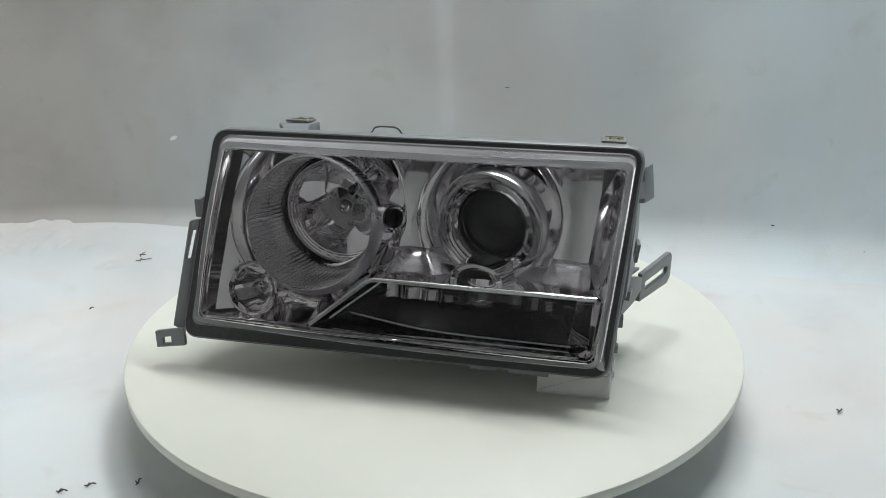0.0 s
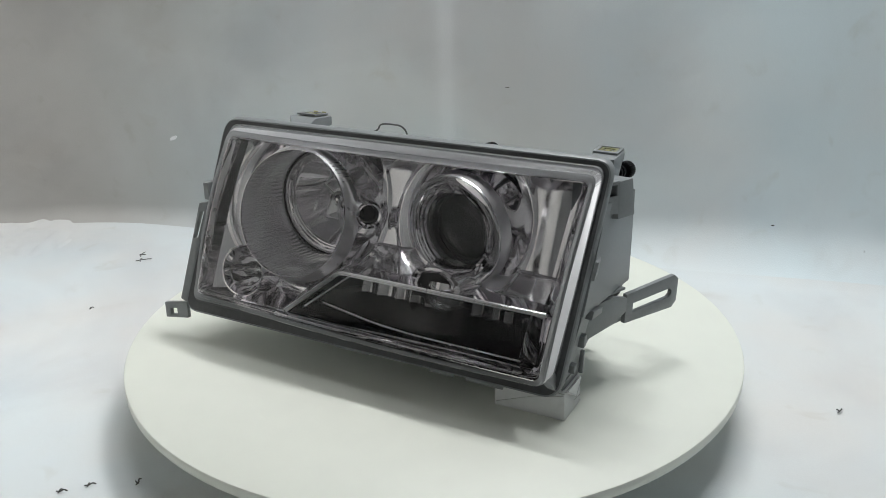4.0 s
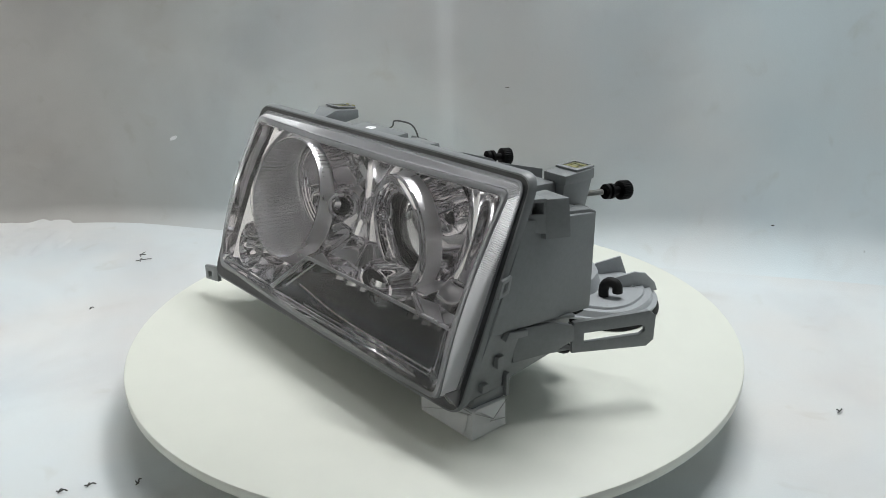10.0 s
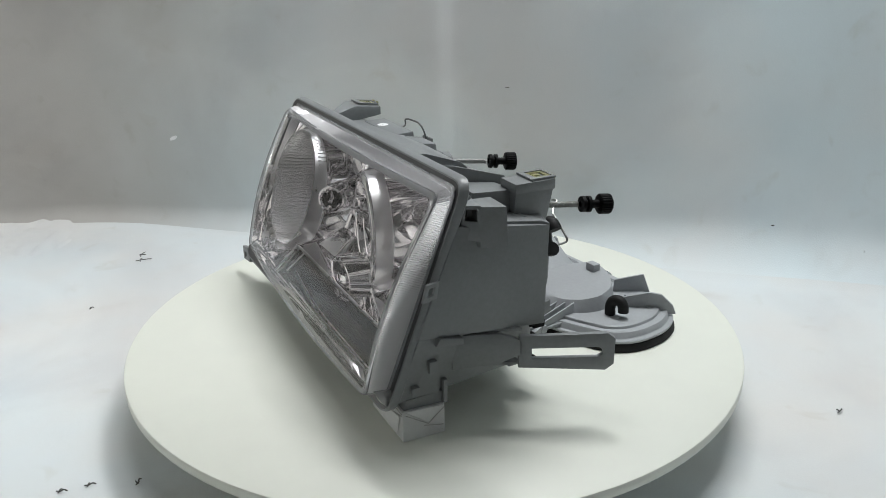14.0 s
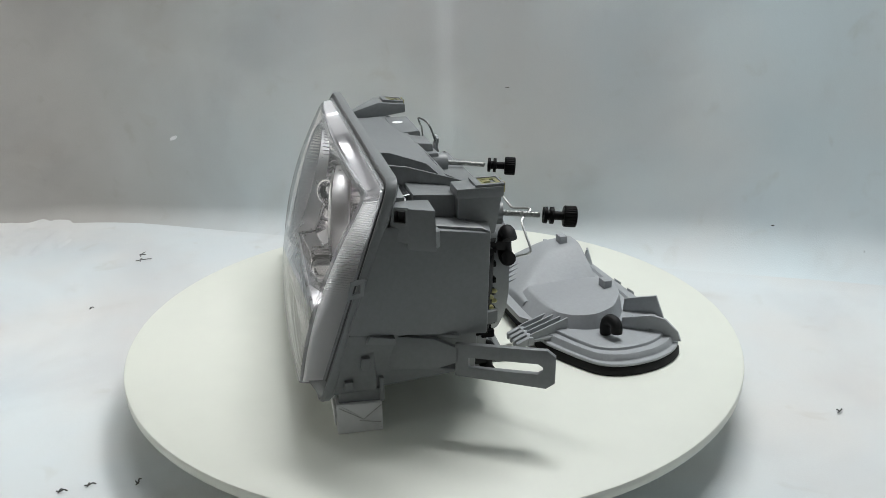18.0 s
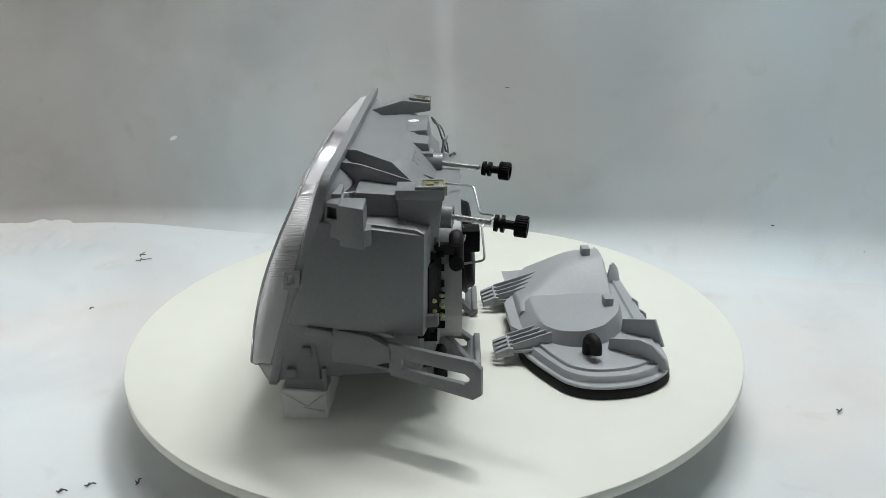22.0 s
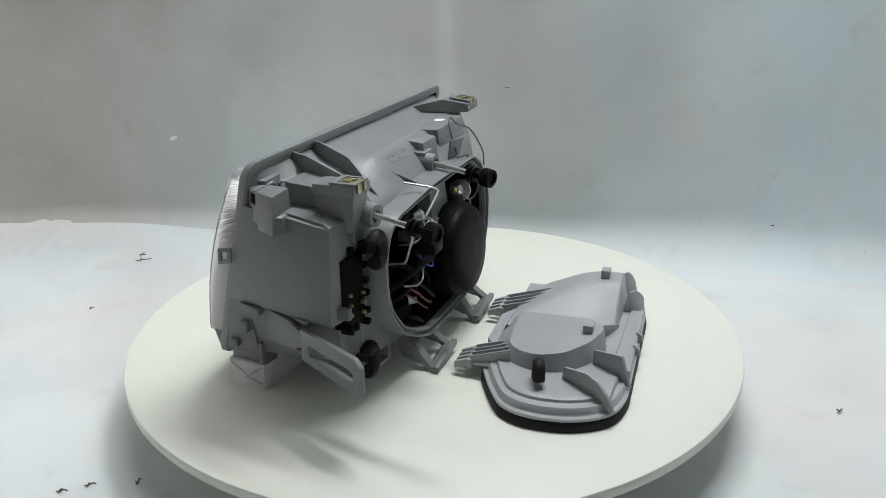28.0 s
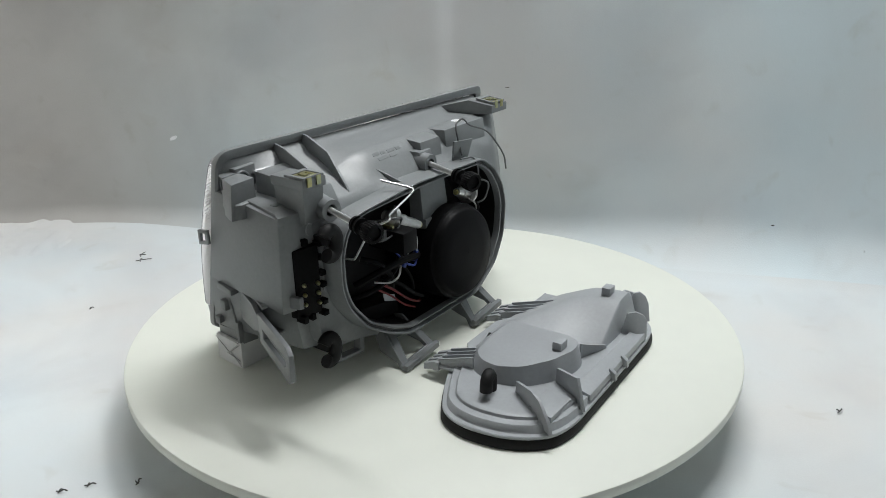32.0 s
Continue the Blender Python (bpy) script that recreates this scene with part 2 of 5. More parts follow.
def slab(outline, offset, bm=None):
    """A plate: a closed outline of points, given its thickness by the vector offset."""
    bm = bm or bmesh.new()
    a = [bm.verts.new(p) for p in outline]
    b = [bm.verts.new(Vector(p) + offset) for p in outline]
    bm.faces.new(a)
    bm.faces.new(b[::-1])
    for i in range(len(a)):
        j = (i + 1) % len(a)
        bm.faces.new((a[i], b[i], b[j], a[j]))
    return bm


def slab_hole(outer, inner, offset, bm=None):
    """A plate with an opening; both outlines have as many points."""
    o2, i2 = [p + offset for p in outer], [p + offset for p in inner]
    return loft([outer, o2, i2, inner], closed=True, bm=bm)


def tube(points, r, n=8, bm=None, smooth=3):
    """A bent rod through the points, with rounded bends."""
    pts = [Vector(p) for p in points]
    for _ in range(smooth):
        q = [pts[0]]
        for a, b in zip(pts, pts[1:]):
            q += [a * 0.8 + b * 0.2, a * 0.2 + b * 0.8]
        pts = q + [pts[-1]]
        if len(pts) > 60:
            break
    loops = []
    side = None
    for i, p in enumerate(pts):
        d = (pts[min(i + 1, len(pts) - 1)] - pts[max(i - 1, 0)]).normalized()
        if side is None:
            _, side, _ = frame_axes(d)
        side = (side - d * side.dot(d)).normalized()
        up = d.cross(side)
        loops.append([p + (side * math.cos(math.tau * k / n) + up * math.sin(math.tau * k / n)) * r for k in range(n)])
    return loft(loops, True, True, bm=bm)

# ---------------------------------------------------------------- tent
FLOOR = -0.07
WALL_DIR = Vector((0.966, -0.259, 0.0))
WALL_BACK = Vector((0.259, 0.966, 0.0))
WALL_AT = Vector((-0.41, 0.575, 0.0))


def sweep_cloth():
    """White cloth: the floor of the tent, curving up into its back wall, with soft folds."""
    bm = bmesh.new()
    prof = [(-1.10 + 0.05 * i, 0.0) for i in range(21)]
    prof += [(-0.05 + 0.05 * math.sin(a), 0.05 - 0.05 * math.cos(a)) for a in [radians(k) for k in range(0, 91, 10)]]
    prof += [(0.0, 0.05 + 0.04 * i) for i in range(1, 40)]
    rows = []
    for d, h in prof:
        row = []
        for i in range(201):
            s = -0.75 + i * 0.011
            bend = 0.75 + 0.9 * min(1.0, max(0.0, (s + 0.1) / 1.0))
            if d > -0.06:
                d1, h1 = d * bend, (h * bend if h <= 0.05 else h + 0.05 * (bend - 1))
            else:
                d1, h1 = d, h
            p = WALL_AT + WALL_DIR * s + WALL_BACK * (d1 - 1.1 * max(0.0, -0.12 - s) ** 2)
            up = min(1.0, max(0.0, (h - 0.01) / 0.1))
            w = noise.noise((s * 2.2, h * 1.1, 0.3)) * 0.02 + noise.noise((s * 6.0, h * 2.0, 5.3)) * 0.006 + noise.noise((s * 13.0, h * 3.0, 8.1)) * 0.0035 * (1.0 + 2.0 * max(0.0, -s))
            w += 0.006 * math.tanh((s - 0.455) / 0.012) * math.exp(-((s - 0.455) / 0.10) ** 2)
            p = p + WALL_BACK * (w * up)
            low = noise.noise((p.x * 5, p.y * 5, 1.7)) * 0.0016 * (1 - up)
            row.append(Vector((p.x, p.y, FLOOR + h1 + low)))
        rows.append(row)
    return loft(rows, ring=False, bm=bm)


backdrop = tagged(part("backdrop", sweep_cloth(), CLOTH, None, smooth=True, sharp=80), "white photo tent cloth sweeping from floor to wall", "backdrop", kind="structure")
backdrop.data.materials.append(CLOTH_FLOOR)
for face in backdrop.data.polygons:
    if face.normal.z ** 2 > 0.9:
        face.material_index = 1


def plain_sheet(a, b, c, d, nu=40, nv=24, fold=0.01, seed=0.0):
    a, b, c, d = map(Vector, (a, b, c, d))
    nrm = (b - a).cross(d - a).normalized()
    rows = []
    for j in range(nv + 1):
        v = j / nv
        row = []
        for i in range(nu + 1):
            u = i / nu
            p = (a * (1 - u) + b * u) * (1 - v) + (d * (1 - u) + c * u) * v
            p += nrm * (noise.noise((p.x * 3 + seed, p.y * 3, p.z * 2)) * fold)
            row.append(p)
        rows.append(row)
    return loft(rows, ring=False)


# Unseen side walls, sized and toned for the light they bounce.
tagged(part("wall_left", plain_sheet((-1.0, -1.15, -0.072), (-1.0, 0.60, -0.072), (-1.0, 0.60, 1.05), (-1.0, -1.15, 1.05), seed=2.0), CLOTH_WARM, None, smooth=True),
       "unseen cloth side wall that bounces light into the lamp", "wall", kind="structure")
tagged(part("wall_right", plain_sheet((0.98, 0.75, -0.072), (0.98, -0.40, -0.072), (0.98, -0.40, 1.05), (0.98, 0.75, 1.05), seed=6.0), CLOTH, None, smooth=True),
       "unseen cloth side wall that bounces light into the lamp", "wall", kind="structure")

def room_shell():
    """Four unseen walls round the tent."""
    bm = box(-1500, 1500, -1700, 1300, -90, 1900)
    bmesh.ops.delete(bm, geom=[f for f in bm.faces if len({round(v.co.z, 3) for v in f.verts}) == 1], context="FACES_ONLY")
    return bm


# Unseen shell added round the tent; its grey sets the chrome's reflections.
tagged(part("room_wall", room_shell(), DARK_ROOM, None), "plain unseen walls, toned for what the chrome reflects", "wall", kind="structure")
tagged(part("ceiling", box(-1500, 1500, -1700, 1300, 1900, 1930), DARK_ROOM, None), "plain unseen ceiling, toned for what the chrome reflects", "ceiling", kind="structure")
# Dark ground added out of view to cut light bounced from the front.
tagged(part("floor", box(-1500, 1500, -1700, 1300, -120, -90), DARK_GROUND, None), "unseen dark ground that cuts bounced light from the front", "floor", kind="structure")


def cloth_heap():
    """A crumpled end of the cloth lying in the tent corner."""
    rows = []
    for j in range(41):
        v = j / 40
        row = []
        for i in range(61):
            u = i / 60
            x, y = -0.97 + 0.36 * u, 0.40 + 0.26 * v
            edge = smooth_step(u / 0.12) * smooth_step((1 - u) / 0.35) * smooth_step(v / 0.3) * smooth_step((1 - v) / 0.2)
            h = 0.010 + 0.012 * noise.noise((x * 14, y * 14, 3.0)) + 0.010 * abs(noise.noise((x * 34, y * 34, 7.0)))
            row.append(Vector((x, y, FLOOR - 0.005 + h * edge)))
        rows.append(row)
    return loft(rows, ring=False)


def smooth_step(t):
    t = min(1.0, max(0.0, t))
    return t * t * (3 - 2 * t)


tagged(part("cloth_heap", cloth_heap(), CLOTH_FLOOR, None, smooth=True, sharp=80), "crumpled white cloth end in the tent corner", "cloth", kind="structure")

# Bits of scrap lying on the cloth.
SCRAPS = ((-0.490, 0.397, 0.014, 40), (-0.500, 0.424, 0.012, 100), (-0.364, -0.218, 0.006, 20), (-0.34, -0.209, 0.006, 10),
          (-0.294, -0.206, 0.0055, 60), (0.449, -0.106, 0.006, 30), (0.472, 0.33, 0.012, 15), (-0.502, 0.205, 0.004, 60))
FLECKS = ((-0.062, 0.099, 0.016, 0.007, 25, 1), (0.555, 0.208, 0.009, 0.0009, -5, 0), (0.625, 0.059, 0.009, 0.0015, -4, 0), (0.981, 0.004, 0.005, 0.002, 0, 0), (1.118, -0.035, 0.0015, 0.016, 3, 0))


def flecks():
    """Small marks stuck to the back wall."""
    for s, z, w, h, a, white in FLECKS:
        p = WALL_AT + WALL_DIR * s - WALL_BACK * 0.010
        c, n = math.cos(radians(a)), math.sin(radians(a))
        pts = []
        for u, v in ((-1, -0.6), (0.2, -1), (1, -0.4), (0.8, 0.7), (-0.3, 1), (-0.9, 0.5)):
            pts.append(p + WALL_DIR * ((u * c * w - v * n * h) * 0.5) + Vector((0, 0, z + (u * n * w + v * c * h) * 0.5)))
        tagged(part("cloth_fleck", slab(pts, -WALL_BACK * 0.0008), WHITE_INK if white else DEBRIS, None), "small fleck stuck to the cloth wall", "fleck", "flecks on the wall")


def scraps():
    for x, y, s, a in SCRAPS:
        bm = bmesh.new()
        rng = random.Random(int(a * 7 + s * 1e4))
        for k in range(2):
            w = radians(a + 70 * k + rng.uniform(-20, 20))
            d = Vector((math.cos(w), math.sin(w), 0))
            e = Vector((-d.y, d.x, 0))
            p = Vector((x, y, FLOOR + 0.0020)) + e * (s * 0.3 * k)
            q = s * (0.9 if k == 0 else 0.45)
            tube([p - d * q, p - d * q * 0.3 + e * q * rng.uniform(-0.3, 0.3), p + d * q * 0.4 + e * q * rng.uniform(-0.3, 0.3) + Vector((0, 0, 0.0015)), p + d * q], 0.0007, 5, bm=bm, smooth=2)
        tagged(part("thread_scrap", bm, DEBRIS, None), "dark thread scrap lying on the white cloth", "scrap", "scraps on the cloth")


# ---------------------------------------------------------------- turntable
def build_turntable():
    t = thing("turntable", "round white painted turntable disc on a low base", "turntable")
    prof = [(0.0005, 0.0), (0.12, 0.0), (0.25, 0.0), (0.3485, 0.0), (0.3497, -0.0006), (0.3503, -0.002), (0.3503, -0.0095), (0.3495, -0.0110), (0.347, -0.0115), (0.2, -0.0115), (0.0005, -0.0115)]
    part("disc", lathe(prof, (0, 0, 0), (0, 0, 1), 160), DISC, t, smooth=True, sharp=35)
    part("base", lathe([(0.15, -0.0118), (0.15, -0.06), (0.165, -0.0695), (0.0005, -0.0695)], (0, 0, 0), (0, 0, 1), 64), DISC, t, "white drum base", smooth=True)
    return t


turntable = build_turntable()

# ---------------------------------------------------------------- lamp unit
LAMP_AT = Matrix.Translation((-0.0315, -0.126, 0.0)) @ Euler((0, 0, radians(-13.2))).to_matrix().to_4x4() @ Euler((0, radians(1.2), 0)).to_matrix().to_4x4()
lamp = thing("headlight", "rectangular clear-lens car headlight in a grey plastic housing", "headlight", LAMP_AT)

TL, TR, BR, BL = (-203, 231), (214, 236), (197, 53), (-221, 52)


def plane(z, x=0.0):
    """Depth of the flat plane of the lens edge: it leans back towards the top."""
    return -30.5 + 63.0 * (z - 52.0) / 181.0 - 10.0 * (x + 210.0) / 425.0


def front(z, x=0.0):
    """Depth of the lens front, which bows out of that plane."""
    v = (z - 52.0) / 181.0
    return plane(z, x) - 7.0 * math.sin(math.pi * min(1, max(0, v))) - 5.0 * (1 - min(1.0, (x / 212.0) ** 2))


def bowed(z, x=0.0):
    """Depth of the outer skin of the lens, fuller than the trim behind it."""
    v = (z - 52.0) / 181.0
    return plane(z, x) - 10.0 * math.sin(math.pi * min(1, max(0, v))) - 8.5 * (1 - min(1.0, (x / 212.0) ** 2))


def rim(x, z):
    """Depth of the lens wall: deeper towards the outer side, less so at the top."""
    u, v = (x + 221.0) / 435.0, (z - 52.0) / 181.0
    return 4.0 + 15.5 * u + v * (4.5 - 9.5 * u)


def grow(e, quad=(TL, TR, BR, BL)):
    l, r, t, b = e if isinstance(e, tuple) else (e, e, e, e)
    (ax, az), (bx, bz), (cx, cz), (dx, dz) = quad
    return [(ax - l, az + t), (bx + r, bz + t), (cx + r, cz - b), (dx - l, dz - b)]


def face_loop(e, d, r=10, seg=8, split=10, base=None):
    """An outline parallel to the lens edge, e outwards and d behind the front."""
    flat = rpoly(grow(e), r, seg)
    dense = []
    for i, p in enumerate(flat):
        q = flat[(i + 1) % len(flat)]
        k = split if (q - p).length > 40 else 1
        dense += [p + (q - p) * (j / k) for j in range(k)]
    return [mm(p.x, (base or (plane if callable(d) else front))(p.y, p.x) + (d(p.x, p.y) if callable(d) else d), p.y) for p in dense]


def at_face(u, v, d, skin=front):
    """A point behind the lens: u to the right, v up (0..1), d millimetres behind its front."""
    x = (BL[0] * (1 - u) + BR[0] * u) * (1 - v) + (TL[0] * (1 - u) + TR[0] * u) * v
    z = (BL[1] * (1 - u) + BR[1] * u) * (1 - v) + (TL[1] * (1 - u) + TR[1] * u) * v
    return mm(x, skin(z, x) + d, z)


# clear lens: front pane, its fluted walls and its foot
def build_lens():
    rows = [[at_face(0.012 + 0.976 * i / 24, 0.022 + 0.956 * j / 24, 0, bowed) for i in range(25)] for j in range(25)]
    pane = part("lens", loft(rows, ring=False), LENS, lamp, "clear plastic front lens", smooth=True, sharp=80)
    pane.visible_shadow = False
    edge = part("lens_edge", loft([face_loop(-5, 0.2, 8, base=bowed), face_loop(-1.5, -0.4, 9, base=bowed), face_loop(0, 1.2, 10, base=bowed), face_loop(-0.5, 3.0, 10, base=bowed)]), LENS_EDGE, lamp, "rounded lens edge, whitened for its highlight", smooth=True)
    edge.visible_shadow = False
    # fluted walls: fine ribs across their depth, whitened towards the outer side for guided light, clearer elsewhere
    flat = rpoly(grow(0), 10, 8)
    dense = []
    for i, p in enumerate(flat):
        q = flat[(i + 1) % len(flat)]
        k = max(1, int((q - p).length / 0.8))
        dense += [(p + (q - p) * (j / k)) for j in range(k)]
    columns = []
    for i, p in enumerate(dense):
        o = 0.85 if i % 2 else -0.85
        n = Vector((p.x, (p.y - 143) * 2)).normalized()
        f, k = bowed(p.y, p.x) + 2.4, plane(p.y, p.x) + rim(p.x, p.y) + 1
        at = lambda e, t: mm(p.x + n.x * e, f * (1 - t) + k * t, p.y + n.y * e)
        columns.append((p, [at(0.1, 0), at(0.4 + o, 0.14), at(2.2 + o, 1)]))
    outer = lambda p: p.x > 188 and 57 < p.y < 229
    first = next(i for i in range(len(columns)) if outer(columns[i][0]) and not outer(columns[i - 1][0]))
    columns = columns[first:] + columns[:first]
    count = sum(outer(p) for p, c in columns)
    for run, mat, label in ((columns[:count], LENS_RIB, "fluted side wall of the lens, whitened for guided light"), (columns[count - 1:] + columns[:1], LENS_CLEAR_RIB, "clear fluted wall of the lens")):
        wall = part("lens_wall", loft([c for p, c in run], ring=False), mat, lamp, label)
        wall.visible_shadow = False
    foot = part("lens_foot", loft([face_loop(0.5, lambda x, z: rim(x, z) - 1, 10), face_loop((4, 2.8, 4, 4), lambda x, z: rim(x, z) - 1, 12), face_loop((4.5, 3.2, 4.5, 4.5), lambda x, z: rim(x, z) + 2, 12), face_loop(0.5, lambda x, z: rim(x, z) + 2, 10)], closed=True), LENS_EDGE, lamp, "clear lens foot in the seal", smooth=True)
    foot.visible_shadow = False
    tip = part("lens_tip", loft([[mm(188, -31, 57), mm(199, -33, 58), mm(202, -14, 58), mm(190, -14, 57)], [mm(196, -27, 46), mm(203, -25, 45), mm(204, -17, 45), mm(197, -17, 46)], [mm(201, -23, 42.5), mm(203.6, -23, 42.5), mm(203.6, -19, 42.5), mm(201, -19, 42.5)]], True, True), LENS_EDGE, lamp, "clear moulded tip at the lens corner", bevel=0.0008)
    tip.visible_shadow = False


build_lens()

# Seal widened below over the flange, painting the shade there.
part("seal", loft([face_loop((2, 2, 2, 3), lambda x, z: rim(x, z) + 2.0, 11), face_loop((5, 3.4, 4, 6), lambda x, z: rim(x, z) + 1.2, 12), face_loop((6, 4.0, 4.8, 7.5), lambda x, z: rim(x, z) + 2.6, 13), face_loop((13.0, 7.6, 8.2, 17), lambda x, z: rim(x, z) + 2.2, 15),
                   face_loop((13.2, 7.8, 8.4, 17.2), lambda x, z: rim(x, z) + 6, 15), face_loop((2, 2, 2, 3), lambda x, z: rim(x, z) + 6, 11)], closed=True), SEAL, lamp, "dark rubber seal round the lens, widened over shaded flange", smooth=True, sharp=35)
part("flange", loft([face_loop((12, 7.0, 7.4, 16), lambda x, z: rim(x, z) + 6, 14), face_loop((13.1, 7.7, 8.3, 17.1), lambda x, z: rim(x, z) + 1.8, 15), face_loop((13.5, 9.4, 9.6, 18.2), lambda x, z: rim(x, z) + 1.8, 17), face_loop((14.3, 11.0, 11, 19.3), lambda x, z: rim(x, z) + 4.0, 18),
                     face_loop((14.3, 11.0, 11, 19.3), lambda x, z: rim(x, z) + 10, 18), face_loop((13, 9, 7, 17), lambda x, z: rim(x, z) + 12, 16), face_loop((4, 5, 2, 4), lambda x, z: rim(x, z) + 12, 12)], closed=True), GREY, lamp, smooth=True)

# housing shell, from the flange back to the rim of the rear opening
OPENING = [(150, 184), (168, 173), (177, 150), (177, 118), (169, 95), (145, 66), (110, 45), (80, 33), (-40, 33), (-79, 57), (-97, 87), (-102, 124), (-95, 149), (-78, 173), (-54, 188), (60, 189)]
MID = (32, 112)
NS = 160


def ring_at(poly, r, y, c=MID):
    pts = star(rpoly(poly, r, 4), c, NS)
    return [mm(p.x, y(p.x, p.y) if callable(y) else y, p.y) for p in pts]


def scaled(poly, e):
    c = Vector(MID)
    return [tuple(c + (Vector(p) - c) * (1 + e / (Vector(p) - c).length)) for p in poly]


def build_housing():
    back = lambda x, z: plane(z, x) + rim(x, z) + 10.0
    sa = ring_at([(-208, 231), (0, 234), (222, 238), (214, 140), (200, 40), (0, 36), (-236, 38), (-224, 140)], 12, back)
    sb = ring_at([(-196, 222), (0, 224), (150, 226), (196, 210), (208, 150), (200, 50), (0, 38), (-220, 44), (-208, 140)], 16, lambda x, z: back(x, z) + 19)
    # the roof runs level and then rolls over towards the rear
    sm = ring_at([(-172, 222), (0, 226), (92, 226), (122, 214), (198, 206), (206, 150), (199, 52), (60, 31), (-160, 42), (-192, 135)], 10, 99)
    sm2 = ring_at([(-150, 219), (0, 224), (88, 223), (118, 211), (198, 204), (203, 150), (198, 53), (60, 28), (-130, 41), (-172, 132)], 12, 110)
    sc = ring_at([(-140, 209), (0, 214), (84, 212), (116, 204), (197, 201), (201, 150), (196, 54), (62, 26), (-115, 40), (-158, 128)], 14, 120)
    sc2 = ring_at([(-128, 199), (0, 204), (84, 203), (116, 200), (194, 199), (199, 150), (195, 55), (65, 23), (-105, 37), (-146, 122)], 16, 129)
    sd = ring_at([(-112, 194), (0, 194), (186, 196), (196, 150), (192, 56), (70, 20), (-90, 34), (-134, 115)], 16, 136)
    r0 = ring_at(scaled(OPENING, 7), 9, 139)
    part("housing", loft([sa, sb, sm, sm2, sc, sc2, sd, r0]), GREY, lamp, "grey moulded housing shell", smooth=True, sharp=55)
    part("opening_rim", loft([ring_at(scaled(OPENING, 7.5), 9, 132), ring_at(scaled(OPENING, 6.5), 9, 160), ring_at(scaled(OPENING, 5.9), 9, 161), ring_at(scaled(OPENING, 4.4), 9, 161), ring_at(scaled(OPENING, 4.0), 9, 160), ring_at(scaled(OPENING, 3.8), 9, 150),
                              ring_at(scaled(OPENING, 0.2), 9, 150), ring_at(scaled(OPENING, 0.0), 9, 158), ring_at(scaled(OPENING, -0.6), 9, 159), ring_at(scaled(OPENING, -2.2), 9, 159), ring_at(scaled(OPENING, -2.8), 9, 158), ring_at(scaled(OPENING, -3.2), 9, 151)]),
         GREY, lamp, "grooved rim of the rear opening", smooth=True, sharp=35)
    part("rim_gasket", loft([ring_at(scaled(OPENING, 3.7), 9, 152), ring_at(scaled(OPENING, 3.6), 9, 155), ring_at(scaled(OPENING, 0.4), 9, 155), ring_at(scaled(OPENING, 0.3), 9, 152)]), SEAL, lamp, "dark gasket in the rim groove", smooth=True)
    # Black liner added inside the grey shell to paint its dark interior.
    part("inner_shell", loft([ring_at(scaled(OPENING, -2.9), 9, 151), ring_at(scaled(OPENING, -3.6), 9, 128), ring_at(scaled(OPENING, -6), 9, 105), ring_at(scaled(OPENING, -14), 9, 96)], cap_end=True), INNER, lamp, "blackened liner for the shaded inside of the housing", smooth=True)


build_housing()


